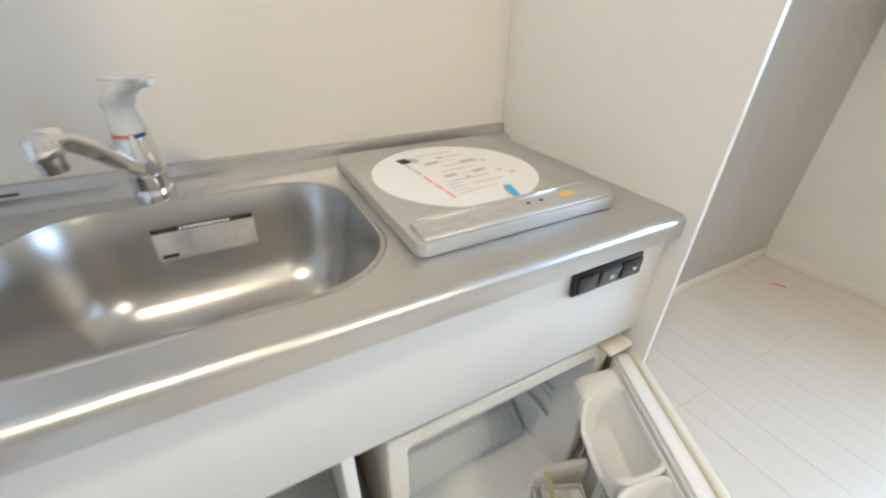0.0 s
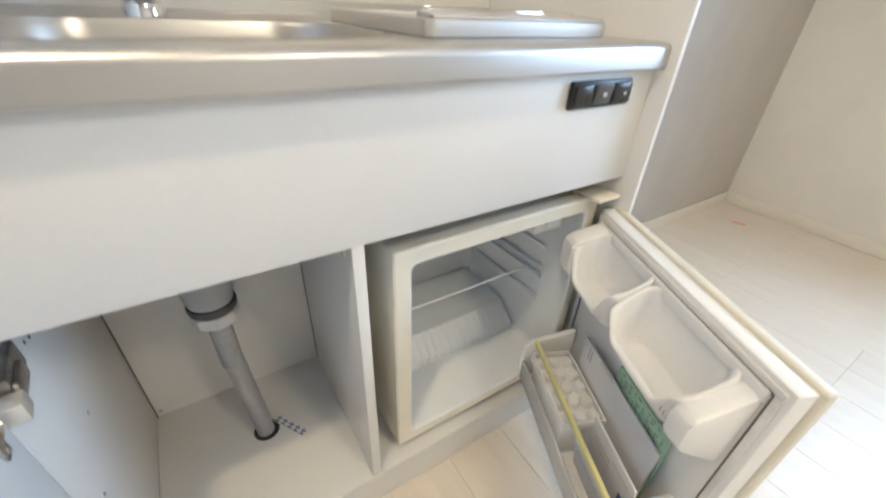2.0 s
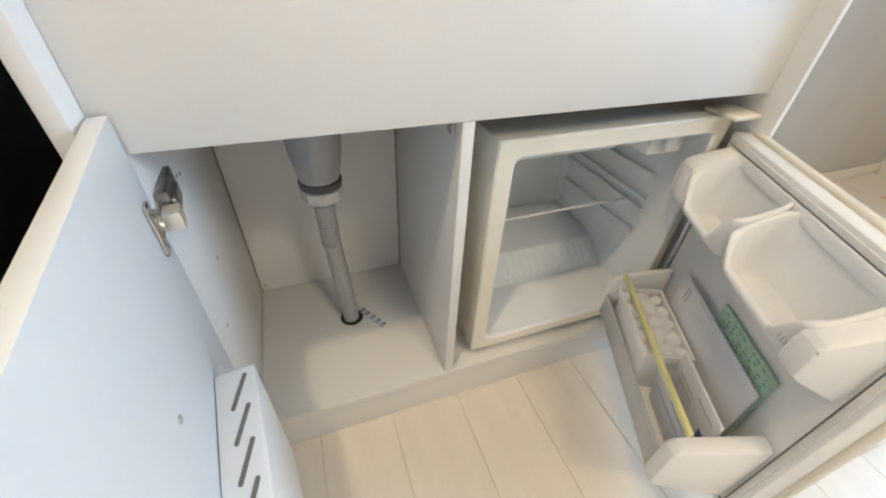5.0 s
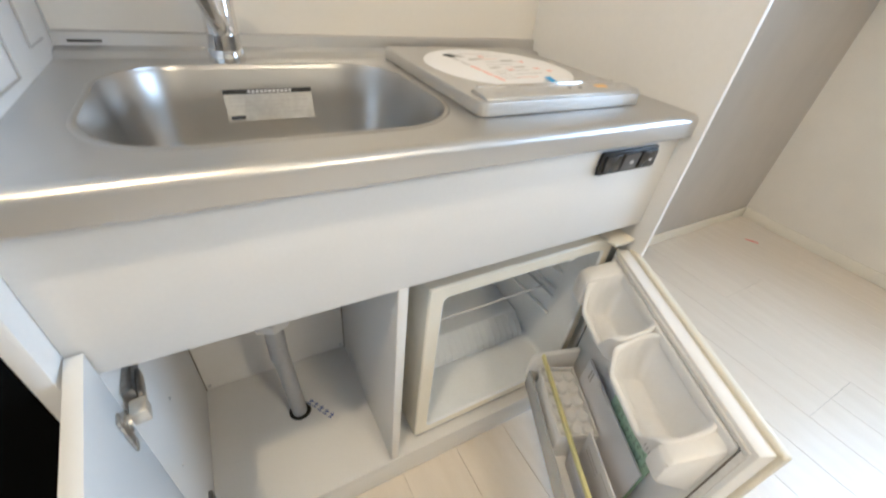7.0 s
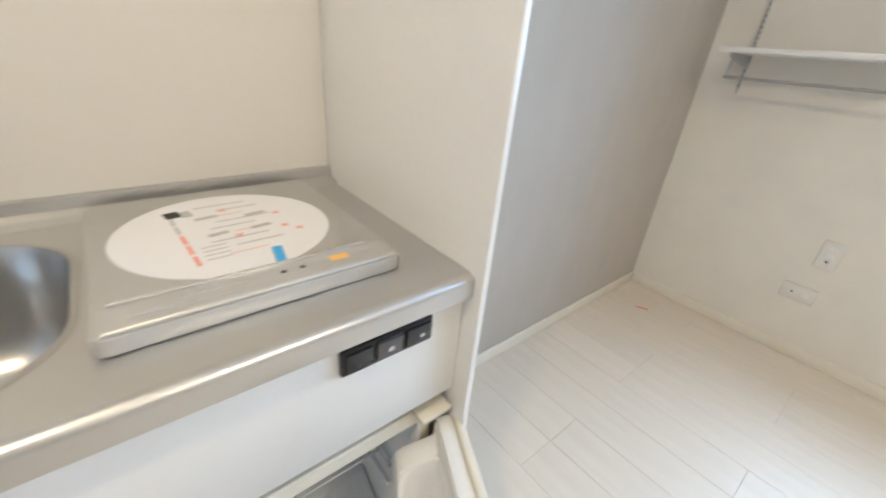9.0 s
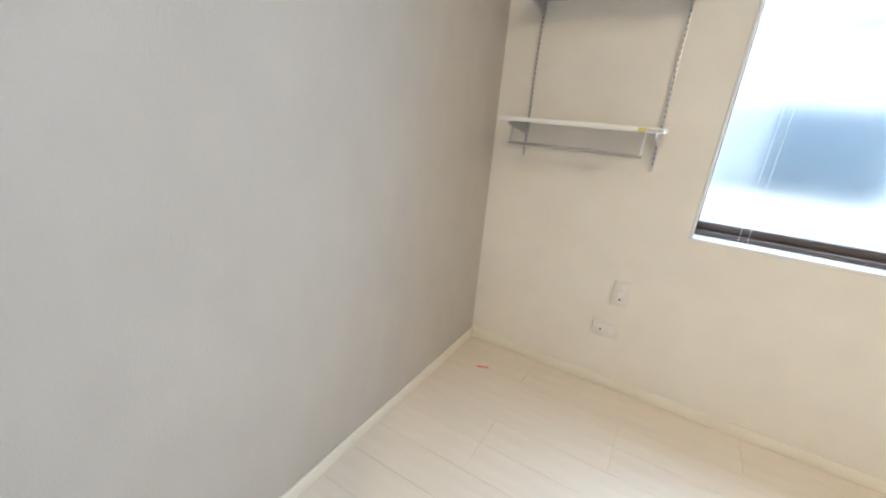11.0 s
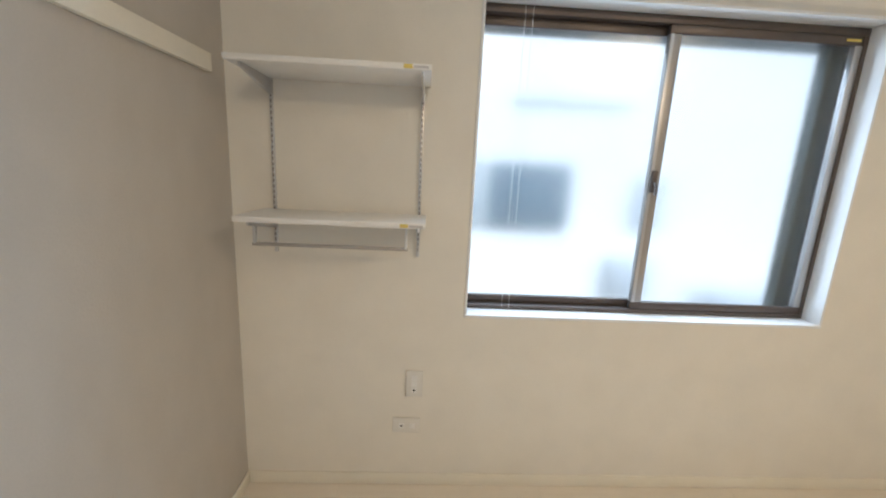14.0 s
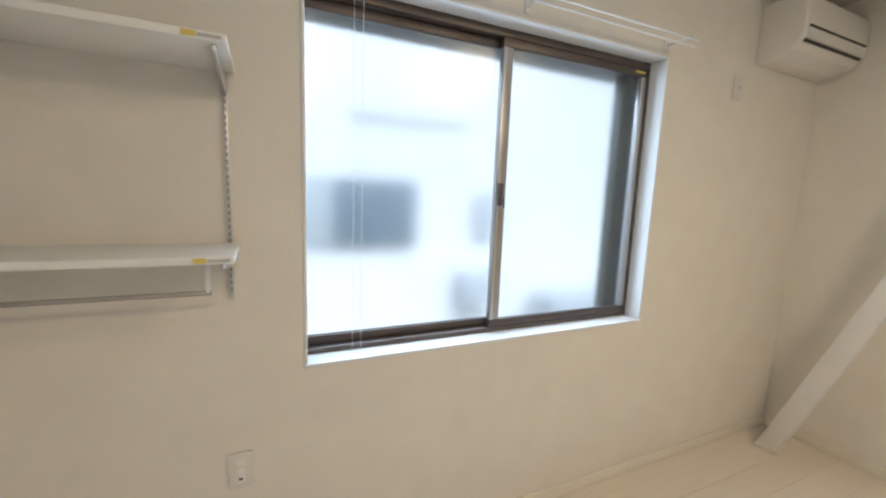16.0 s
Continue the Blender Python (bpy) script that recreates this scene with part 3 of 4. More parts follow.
for mat, a0, a1 in ((RED_INK, 215, 275), (BLUE_INK, 285, 325)):
    band = bmesh.new()
    r = [[band.verts.new((fx + rr * math.cos(radians(a0 + (a1 - a0) * i / 8)), fy + rr * math.sin(radians(a0 + (a1 - a0) * i / 8)), ZT + h)) for i in range(9)] for rr, h in ((0.0233, 0.1035), (0.0226, 0.1085))]
    for i in range(8):
        band.faces.new((r[0][i], r[0][i + 1], r[1][i + 1], r[1][i]))
    bmesh.ops.solidify(band, geom=band.faces[:], thickness=0.0006)
    ps.append(part("temperature_mark", join(None, band, LEAN), mat, None, recalc=True))
under(faucet, *ps)

# ---- induction cooktop ----
cook = thing("induction_cooktop", "silver single induction cooktop set on the worktop", "cooktop", (0.52, 0.70, ZT))
slab = part("body", prism(rounded(0.355, 0.688, 0.512, 0.876, 0.014, 6), "z", ZT + 0.0005, ZT + 0.0215, 0.003), COOK_GREY)
skirt = part("skirt", prism(rounded(0.359, 0.684, 0.516, 0.872, 0.012, 4), "z", ZT + 0.0002, ZT + 0.003), DARK_SLOT)
ctl = part("control_panel", prism([(0.5135, 0.8918), (0.5155, 0.8955), (0.520, 0.8968), (0.548, 0.8990), (0.555, 0.8990), (0.560, 0.8918)], "x", 0.364, 0.677, 0.0018), COOK_GREY, None, "raised silver control panel")
part("ridge", box(0.372, 0.652, 0.5525, 0.5580, 0.8965, 0.9022, 0.0016), CHROME, ctl, "bright ridge along the panel")
# dark strip added at the back so the steel upstand mirrors a dark band
back_strip = part("rear_vent", box(0.385, 0.662, 0.8763, 0.8785, ZT + 0.011, ZT + 0.0195, 0.0006), DARK_SLOT, None, "added dark strip mirrored by the upstand")
under(cook, slab, skirt, ctl, back_strip)
CM = Matrix.Translation((0, 0, 0.8979)) @ pose(0, 0.534, 0, 4.5)


def flat(m, mat, x, y, w, h, parent, name, rot=0.0, z=0.0, thick=0.0004, label=""):
    ob = part(name, join(None, box(-w / 2, w / 2, -h / 2, h / 2, z, z + thick), m @ pose(x, y, 0, 0, 0, rot)), mat, None, label, smooth=False)
    ob.parent = parent
    return ob


flat(CM, ORANGE, 0.606, 0.004, 0.024, 0.012, ctl, "button", label="orange start button")
flat(CM, GREY_INK, 0.404, -0.004, 0.034, 0.0045, ctl, "panel_mark")
for i, x in enumerate((0.435, 0.448, 0.461, 0.474, 0.487, 0.500)):
    flat(CM, GREY_INK, x, 0.006, 0.0075, 0.003, ctl, "panel_mark")
for x, y in ((0.440, -0.005), (0.470, -0.006), (0.478, -0.005)):
    flat(CM, GREY_INK, x, y, 0.010, 0.004, ctl, "panel_mark")
for x in (0.535, 0.558):
    flat(CM, INK, x, 0.003, 0.006, 0.005, ctl, "panel_mark")
for x, y in ((0.583, 0.006), (0.632, 0.008), (0.650, 0.006), (0.640, -0.003)):
    flat(CM, GREY_INK, x, y, 0.012, 0.004, ctl, "panel_mark")

disc = thing("paper_disc", "round white instruction sheet taped to the cooktop", "paper", (0.514, 0.704, 0.8918))
dp = part("sheet", turned([(0.139, 0.0), (0.139, 0.0006), (0.0, 0.0006)], (0.514, 0.704, 0.8918), n=64), PAPER)
under(disc, dp)
DM = Matrix.Translation((0, 0, 0.8925))


def bars(mat, x, y, w, h, rot=0.0, z=0.0):
    flat(DM, mat, x, y, w, h, dp, "print_mark", rot, z, 0.0003)


bars(INK, 0.455, 0.785, 0.020, 0.024, 10)
bars(GREY_INK, 0.473, 0.782, 0.013, 0.024, 10)
for i in range(5):
    bars(GREY_INK if i < 2 else RED_INK, 0.452 + i * 0.002, 0.758 - i * 0.034, 0.0045, 0.028, 3)
for k, (x, y) in enumerate(((0.520, 0.775), (0.588, 0.731), (0.521, 0.673), (0.585, 0.678), (0.60, 0.66))):
    for rot in (45, -45):
        bars(RED_INK, x, y, 0.013, 0.0022, rot, 0.0002 * (rot > 0))
for k, (x, y, w) in enumerate(((0.495, 0.755, 0.03), (0.560, 0.742, 0.03), (0.498, 0.690, 0.026), (0.555, 0.692, 0.028))):
    bars(GREY_INK, x, y, w, 0.009, 8)
for k in range(9):
    y = 0.80 - k * 0.022
    bars(PINK_INK if k % 3 == 2 else GREY_INK, 0.522 + (k % 2) * 0.02, y, 0.075 - (k % 3) * 0.014, 0.0026, 2)
for k in range(4):
    bars(GREY_INK, 0.485, 0.655 - k * 0.012, 0.03, 0.002, 2)
tape = thing("masking_tape", "strip of blue masking tape holding the paper", "tape", (0.548, 0.59, 0.894))
under(tape, part("strip", join(None, box(-0.006, 0.006, -0.018, 0.018, 0.0, 0.0006), pose(0.5475, 0.590, 0.8945, 6, 0, -8)), BLUE_TAPE, smooth=False))

# the cooktop and what lies on it sit a little towards the end board
for ob in (cook, disc, tape):
    ob.location += Vector((0.007, 0.006, 0.0))

# ---- base unit ----
base = thing("kitchen_base_unit", "white melamine kitchen base unit with open sink bay", "cabinet")
part("front_panel", box(KX0, KX1, KF, KF + 0.016, 0.640, 0.8305, 0.001), MELAMINE, base, "plain white front panel")
part("side_board", box(KX0, -0.130, KF, KB - 0.02, 0.0, 0.6395, 0.0008), MELAMINE, base)
part("divider", box(0.226, 0.243, KF, KB - 0.02, 0.1065, 0.6395, 0.0008), MELAMINE, base, "white upright divider board")
part("bottom_board", box(-0.1295, KX1, KF - 0.002, KB - 0.02, 0.088, 0.106, 0.0008), MELAMINE, base, "white bottom board")
part("plinth", box(-0.1295, KX1, KF + 0.003, KF + 0.018, 0.0, 0.0875, 0.0008), MELAMINE, base, "white plinth board")
part("back_board", box(-0.1295, 0.2255, 0.828, 0.832, 0.1065, 0.70), MELAMINE, base, "white back board")
for x in (-0.1293, 0.2243):
    part("groove", box(x - 0.0004, x + 0.0014, 0.8245, 0.8279, 0.1065, 0.70), SLOT, base)
for x, y in ((-0.118, 0.82), (0.212, 0.82)):
    part("screw", turned([(0.004, 0.0), (0.003, 0.002), (0.0, 0.0025)], (x, y, 0.128), n=10), ALU, base)
for i, (y, z) in enumerate(((0.60, 0.40), (0.515, 0.33))):
    part("screw_cap", turned([(0.0035, 0.0), (0.003, 0.0015), (0.0, 0.0018)], (-0.1299, y, z), "x", n=10), ALU, base)

for y, z in ((0.50, 0.628), (0.535, 0.622), (0.575, 0.560), (0.590, 0.556)):
    part("screw_hole", turned([(0.0028, 0.0), (0.0026, 0.0006), (0.0, 0.0006)], (-0.1299, y, z), "x", n=10), SEAL, base)
part("catch_plate", box(0.2225, 0.2258, 0.492, 0.512, 0.612, 0.632, 0.001), HINGE, base, "small nickel catch")

# cabinet door, open, hinged at the end board
door = thing("cabinet_door", "white open cabinet door with knife rack inside", "cabinet door", (-0.1295, KF - 0.002, 0.0))
DMx = pose(-0.1295, KF - 0.002, 0, 0, 0, 7.0)


def dpart(name, bm, mat, label="", parent=None):
    ob = part(name, join(None, bm, DMx), mat, None, label)
    ob.parent = parent or door
    if parent is None:
        ob.matrix_parent_inverse = Matrix.Translation(door.location).inverted()
    return ob


dpart("panel", box(-0.0165, 0.0, -0.378, 0.0, 0.108, 0.680, 0.0008), MELAMINE_COOL, "white door panel")
rack = dpart("knife_rack", box(0.0004, 0.046, -0.350, -0.098, 0.150, 0.400, 0.004), LINER, "white plastic knife rack with slanted slots")
for k in range(6):
    m = pose(0.026, -0.132 - k * 0.0425, 0.4002, 0, 0, -20)
    own = prism([(math.cos(radians(a)) * 0.0026, math.sin(radians(a)) * 0.0026 + (0.022 if a < 180 else -0.022)) for a in range(0, 360, 30)], "z", 0.0, 0.0006)
    dpart("slot", join(None, own, m), SLOT, "", rack)
dpart("screw_cap", turned([(0.004, 0.0), (0.0035, 0.0015), (0.0, 0.002)], (0.0, -0.215, 0.50), "x", n=12), ALU)


def hinge(z):
    h = dpart("hinge", box(0.0004, 0.004, -0.042, -0.026, z - 0.031, z + 0.031, 0.0015), HINGE, "nickel cup hinge")
    dpart("hinge_cup", turned([(0.016, 0.0), (0.016, 0.004), (0.012, 0.005), (0.011, 0.001)], (0.0, -0.022, z), "x", n=20), HINGE, "", h)
    dpart("hinge_screw", turned([(0.004, 0.0), (0.004, 0.005), (0.0, 0.0055)], (0.0, -0.034, z - 0.024), "x", n=10), ALU, "", h)
    dpart("hinge_screw", turned([(0.004, 0.0), (0.004, 0.005), (0.0, 0.0055)], (0.0, -0.034, z + 0.024), "x", n=10), ALU, "", h)
    dpart("hinge_arm", box(0.006, 0.024, -0.018, 0.006, z - 0.016, z + 0.006, 0.002), HINGE_TIP, "bright hinge arm", h)
    dpart("hinge_plate", box(0.002, 0.016, 0.010, 0.080, z - 0.016, z + 0.018, 0.003), HINGE_DARK, "dark mounting plate", h)
    dpart("hinge_cover", box(0.0164, 0.022, 0.008, 0.050, z - 0.010, z + 0.010, 0.002), HINGE, "", h)


hinge(0.572)
hinge(0.142)

# black block standing in for the darkness of the unlit hall
dark = thing("unlit_hall_block", "black block in place of the unlit hall beside the kitchen", "cupboard")
part("carcass", box(-0.80, -0.1665, 0.446, YG - 0.001, 0.0, 2.2, 0.002), UNLIT_BLACK, dark)
part("door", box(-0.80, -0.1665, 0.430, 0.4455, 0.01, 2.19, 0.002), UNLIT_BLACK, dark)

# ---- drain pipe ----
pipe = thing("drain_pipe", "grey plastic sink trap and corrugated drain hose", "pipe")
tx, ty = 0.050, 0.668
part("trap", turned([(0.050, 0.0), (0.050, -0.075), (0.043, -0.175), (0.036, -0.212), (0.034, -0.222)], (tx, ty, 0.706)), PVC, pipe, "grey trap cup")
part("seal", turned([(0.0365, 0.0), (0.0375, -0.006), (0.036, -0.014)], (tx, ty, 0.483)), SEAL, pipe, "black rubber seal")
part("nut", turned([(0.033, 0.0), (0.037, -0.003), (0.037, -0.022), (0.028, -0.030)], (tx, ty, 0.468), n=8), PVC_PALE, pipe, "pale grey hexagonal nut")
hose = bmesh.new()
pts = [(tx, ty, 0.446), (tx + 0.001, ty, 0.36), (tx + 0.009, ty + 0.004, 0.24), (tx + 0.019, ty + 0.010, 0.07)]
tube(pts, 0.0175, n=16, bm=hose)
part("hose", hose, PVC, pipe, "grey drain hose")
for k in range(14):
    z = 0.434 - k * 0.0075
    part("hose_rib", turned([(0.0172, 0.0), (0.0188, 0.0015), (0.0188, 0.003), (0.0172, 0.0045)], (tx + 0.00007 * k, ty, z), n=16), PVC, pipe)
hole = part("floor_hole", turned([(0.026, 0.0), (0.026, 0.0006), (0.0, 0.0006)], (tx + 0.018, ty + 0.008, 0.1061), n=28), INK, pipe, "dark hole in the cabinet floor")
note = thing("warning_label", "white label with blue marks on the cabinet floor", "label")
NM = Matrix.Translation((0.118, 0.655, 0.1063)) @ pose(0, 0, 0, 0, 0, -58)
nt = part("strip", join(None, box(-0.05, 0.05, -0.010, 0.010, 0.0, 0.0004), NM), MELAMINE, note, smooth=False)
for k, (x, w) in enumerate(((-0.040, 0.012), (-0.024, 0.013), (-0.006, 0.013), (0.011, 0.012), (0.028, 0.011))):
    b = box(x - w / 2, x + w / 2, -0.007, -0.0045, 0.0005, 0.0008)
    box(x - w / 2, x + w / 2, 0.001, 0.0038, 0.0005, 0.0008, bm=b)
    box(x - 0.0012, x + 0.0012, -0.0045, 0.008, 0.0005, 0.0008, bm=b)
    part("mark", join(None, b, NM), BLUE_INK, nt, smooth=False)

# ---- switch plate on the front ----
switch = thing("switch_plate", "black three-gang switch plate on the kitchen front", "switch")
part("plate", box(0.570, 0.708, KF - 0.008, KF - 0.0002, 0.780, 0.820, 0.003), BLACK, switch)
for i, (a, b) in enumerate(((0.576, 0.611), (0.618, 0.656), (0.662, 0.703))):
    part("rocker", join(None, box(a - (a + b) / 2, b - (a + b) / 2, -0.0035, 0.003, -0.0145, 0.0145, 0.0015), pose((a + b) / 2, KF - 0.009, 0.80, 7 if i == 1 else 0)), BLACK_GLOSS if i != 1 else GREY_ROCKER, switch)
part("switch_mark", box(0.633, 0.641, KF - 0.0145, KF - 0.0138, 0.797, 0.803), GREY_INK, switch, smooth=False)
part("switch_mark", box(0.684, 0.690, KF - 0.0135, KF - 0.0126, 0.797, 0.8005), GREY_INK, switch, smooth=False)

# ---- thin wires drawn for faint lines on the end board ----
wire = thing("wire_lines", "thin wires drawn for faint lines on the end board", "wire rack")
part("frame", tube([(-0.1452, 0.918, 0.886), (-0.1452, 0.917, 0.972), (-0.1452, 0.62, 0.968)], 0.0014, n=8, smooth=0), ALU, wire)
part("frame", tube([(-0.1452, 0.728, 0.966), (-0.1452, 0.722, 0.884), (-0.1452, 0.62, 0.887)], 0.0014, n=8, smooth=0), ALU, wire)
part("frame", tube([(-0.1452, 0.870, 0.899), (-0.1452, 0.806, 0.900), (-0.1452, 0.812, 0.960), (-0.1452, 0.840, 1.16)], 0.0014, n=8, smooth=0), ALU, wire)

# ---- mini fridge ----
FZ0, FZ1, FX0, FX1, FY0, FY1 = 0.125, 0.599, 0.292, 0.745, 0.485, 0.895
fridge = thing("mini_fridge", "yellowed white mini fridge standing open under the worktop", "fridge", (0.52, 0.69, 0.106))
IX0, IX1, IZ0, IZ1, IY = 0.320, 0.722, 0.150, 0.572, 0.850


def shell():
    bm = bmesh.new()
    o = rounded(FX0, FX1, FZ0, FZ1, 0.004, 3)
    i_ = rounded(IX0, IX1, IZ0, IZ1, 0.014, 3)
    rings = [[bm.verts.new((x, y, z)) for x, z in ring] for ring, y in ((o, FY1), (o, FY0 + 0.003), (rounded(FX0 + 0.003, FX1 - 0.003, FZ0 + 0.003, FZ1 - 0.003, 0.003, 3), FY0), (i_, FY0))]
    for a, b in zip(rings, rings[1:]):
        for k in range(len(a)):
            j = (k + 1) % len(a)
            bm.faces.new((a[k], a[j], b[j], b[k]))
    bm.faces.new(rings[0])
    bmesh.ops.recalc_face_normals(bm, faces=bm.faces[:])
    return bm


def cavity():
    bm = bmesh.new()
    rings = [[bm.verts.new((x, y, z)) for x, z in rounded(IX0 + d, IX1 - d, IZ0 + d, IZ1 - d, 0.014 + e, 3)] for d, e, y in ((0, 0, FY0), (0.004, 0, FY0 + 0.004), (0.010, 0.004, IY - 0.02), (0.028, 0.008, IY))]
    for a, b in zip(rings, rings[1:]):
        for k in range(len(a)):
            j = (k + 1) % len(a)
            bm.faces.new((a[k], b[k], b[j], a[j]))
    bm.faces.new(rings[-1])
    return bm


fp = [part("shell", shell(), CREAM, None, "yellowed cream metal shell"), part("liner", cavity(), LINER_GREY, None, "pale grey plastic liner", recalc=False)]
hump = prism([(0.618, 0.151), (0.624, 0.172), (0.672, 0.212), (0.845, 0.222), (0.845, 0.151)], "x", IX0 + 0.012, IX1 - 0.012, 0.004)
fp.append(part("compressor_step", hump, LINER_GREY, None, "grey moulded step"))
for k in range(18):
    x = IX0 + 0.025 + k * 0.0205
    fp.append(part("rib", prism([(0.6166, 0.153), (0.6226, 0.173), (0.6712, 0.2135), (0.672, 0.212), (0.624, 0.172), (0.618, 0.153)], "x", x, x + 0.007), LINER_GREY))
for y in (0.600, 0.835):
    fp.append(part("shelf_bar", tube([(IX0 + 0.013, y, 0.372), (IX1 - 0.013, y, 0.372)], 0.0028, n=8, smooth=0), REVEAL, None, "white shelf edge"))
fp.append(part("chiller_box", box(IX0 + 0.013, IX1 - 0.10, 0.60, 0.838, 0.500, 0.560, 0.006), LINER_GREY, None, "pale grey cooling plate"))
fp.append(part("thermostat", box(IX1 - 0.095, IX1 - 0.014, 0.53, 0.66, 0.515, 0.563, 0.005), LINER, None, "thermostat housing"))
fp.append(part("dial", turned([(0.016, 0.0), (0.016, -0.010), (0.012, -0.013), (0.0, -0.013)], (IX1 - 0.055, 0.529, 0.542), "y", n=20), LINER_GREY))
fp.append(part("dial_mark", box(IX1 - 0.088, IX1 - 0.074, 0.5285, 0.5296, 0.548, 0.552), INK))
for z in (0.30, 0.36, 0.385, 0.44):
    fp.append(part("shelf_rail", box(IX1 - 0.018, IX1 - 0.0085, 0.56, 0.83, z, z + 0.008, 0.002), LINER_GREY))
for x, y in ((0.315, 0.51), (0.72, 0.51), (0.315, 0.87), (0.72, 0.87)):
    fp.append(part("foot", turned([(0.012, 0.0), (0.012, 0.0195)], (x, y, 0.1061), n=14), INK))
fp.append(part("hinge_plate", box(0.704, 0.764, 0.455, 0.520, 0.5995, 0.608, 0.003), CREAM, None, "yellowed hinge cover"))

# door: built closed about its hinge, then swung open
HX, HY, SWING = 0.742, 0.478, 65.0
FD = pose(HX, HY, 0, 0, 0, SWING)
fdoor = part("fridge_door", join(None, box(-0.450, 0.006, -0.050, -0.0335, 0.098, 0.578, 0.005, 3), FD), CREAM, None, "yellowed cream outer door skin")
fp.append(fdoor)
under(fridge, *fp)


def fd(name, bm, mat, label="", recalc=False):
    """A piece of the fridge door, in the closed door's place."""
    ob = part(name, join(None, bm, FD), mat, None, label, recalc=recalc)
    ob.parent = fdoor
    return ob


fd("door_liner", box(-0.445, 0.001, -0.0333, -0.006, 0.103, 0.573, 0.003), LINER, "white inner door lining")
for a in ((-0.438, -0.006, 0.556, 0.566), (-0.438, -0.006, 0.110, 0.120)):
    fd("gasket", box(a[0], a[1], -0.0058, -0.0022, a[2], a[3], 0.0015), GASKET, "grey magnetic gasket")
for a in ((-0.438, -0.428), (-0.016, -0.006)):
    fd("gasket", box(a[0], a[1], -0.0058, -0.0022, 0.1205, 0.5555, 0.0015), GASKET)
for a in ((-0.4275, -0.4245, 0.1235, 0.5525), (-0.0195, -0.0165, 0.1235, 0.5525), (-0.4240, -0.0200, 0.1215, 0.1245), (-0.4240, -0.0200, 0.5515, 0.5545)):
    fd("gasket_groove", box(a[0], a[1], -0.0058, -0.0048, a[2], a[3]), SLOT, "dark groove inside the gasket")
# moulded raised side walls and racks
def wing(u0, u1, back, tip, v1):
    """An end wall of a door rack: (low, high) at its back and at its tip."""
    prof = [(-0.0055, back[0]), (v1 - 0.012, tip[0]), (v1, tip[0] + 0.010), (v1, tip[1] - 0.016), (v1 - 0.005, tip[1] - 0.005), (v1 - 0.016, tip[1] + 0.002), (-0.0055, back[1])]
    fd("rack_end", prism(prof, "x", -u1, -u0, 0.008), LINER)


def basin(u0, u1, v1, floor_z, lip, top=0.548, tip=0.507, name="rack_basin"):
    """A moulded door pocket with high shoulders, a low lip and rounded corners."""
    bm = bmesh.new()
    v0 = -0.0055

    def ease(k):
        k = max(0.0, min(1.0, k))
        return k * k * (3 - 2 * k)

    def crest(u, v):
        """Height of the rim: shoulders at the ends, sagging to the lip in front."""
        k = ease((v - v0) / (v1 - v0))
        mid = ease((min(u - u0, u1 - u) - 0.008) / 0.034)
        return (top + (tip - top) * k) * (1 - mid) + (top + (lip - top) * k) * mid

    def ring(d, rad, height):
        pts = rounded(u0 + d, u1 - d, v0 + d * 0.3, v1 - d, rad, 6)
        row = []
        for n, (u, v) in enumerate(pts):
            u2, v2 = pts[(n + 1) % len(pts)]
            steps = 16 if n % 7 == 6 else 1
            row += [(u + (u2 - u) * k / steps, v + (v2 - v) * k / steps) for k in range(steps)]
        return [bm.verts.new((-u, v, height(u, v))) for u, v in row]
    rings = [ring(0.033, 0.010, lambda u, v: floor_z - 0.007), ring(0.020, 0.014, lambda u, v: floor_z - 0.004), ring(0.008, 0.018, lambda u, v: floor_z + 0.006), ring(0.001, 0.022, lambda u, v: crest(u, v) - 0.009), ring(0.0, 0.022, lambda u, v: crest(u, v) - 0.004),
             ring(0.0015, 0.022, lambda u, v: crest(u, v) - 0.001), ring(0.004, 0.023, crest), ring(0.0065, 0.024, lambda u, v: crest(u, v) - 0.001)]
    for d, rad, g in ((0.008, 0.025, 0.95), (0.0095, 0.025, 0.78), (0.012, 0.025, 0.55), (0.016, 0.022, 0.32), (0.022, 0.018, 0.14), (0.028, 0.013, 0.04), (0.033, 0.009, 0.0)):
        rings.append(ring(d, rad, lambda u, v, g=g: floor_z + (crest(u, v) - floor_z) * g))
    for a, b in zip(rings, rings[1:]):
        for n in range(len(a)):
            m = (n + 1) % len(a)
            bm.faces.new((a[n], a[m], b[m], b[n]))
    bm.faces.new(rings[-1])
    bm.faces.new(rings[0])
    bmesh.ops.recalc_face_normals(bm, faces=bm.faces[:])
    ob = fd(name, bm, LINER, "smooth white moulded pocket")
    ob.data.set_sharp_from_angle(angle=radians(80))


basin(0.052, 0.214, 0.070, 0.446, 0.466, top=0.554, tip=0.520)
basin(0.212, 0.398, 0.074, 0.444, 0.466, top=0.550, tip=0.508)
wing(0.388, 0.4235, (0.405, 0.546), (0.442, 0.506), 0.0740)
wing(0.016, 0.060, (0.425, 0.556), (0.452, 0.531), 0.0705)
fd("rack_band", box(-0.424, -0.016, -0.0055, 0.002, 0.535, 0.5545, 0.003), LINER)
for k in range(3):
    fd("rack_mark", box(-0.3915 + k * 0.006, -0.3900 + k * 0.006, 0.0738, 0.0745, 0.470, 0.478), GREY_INK)
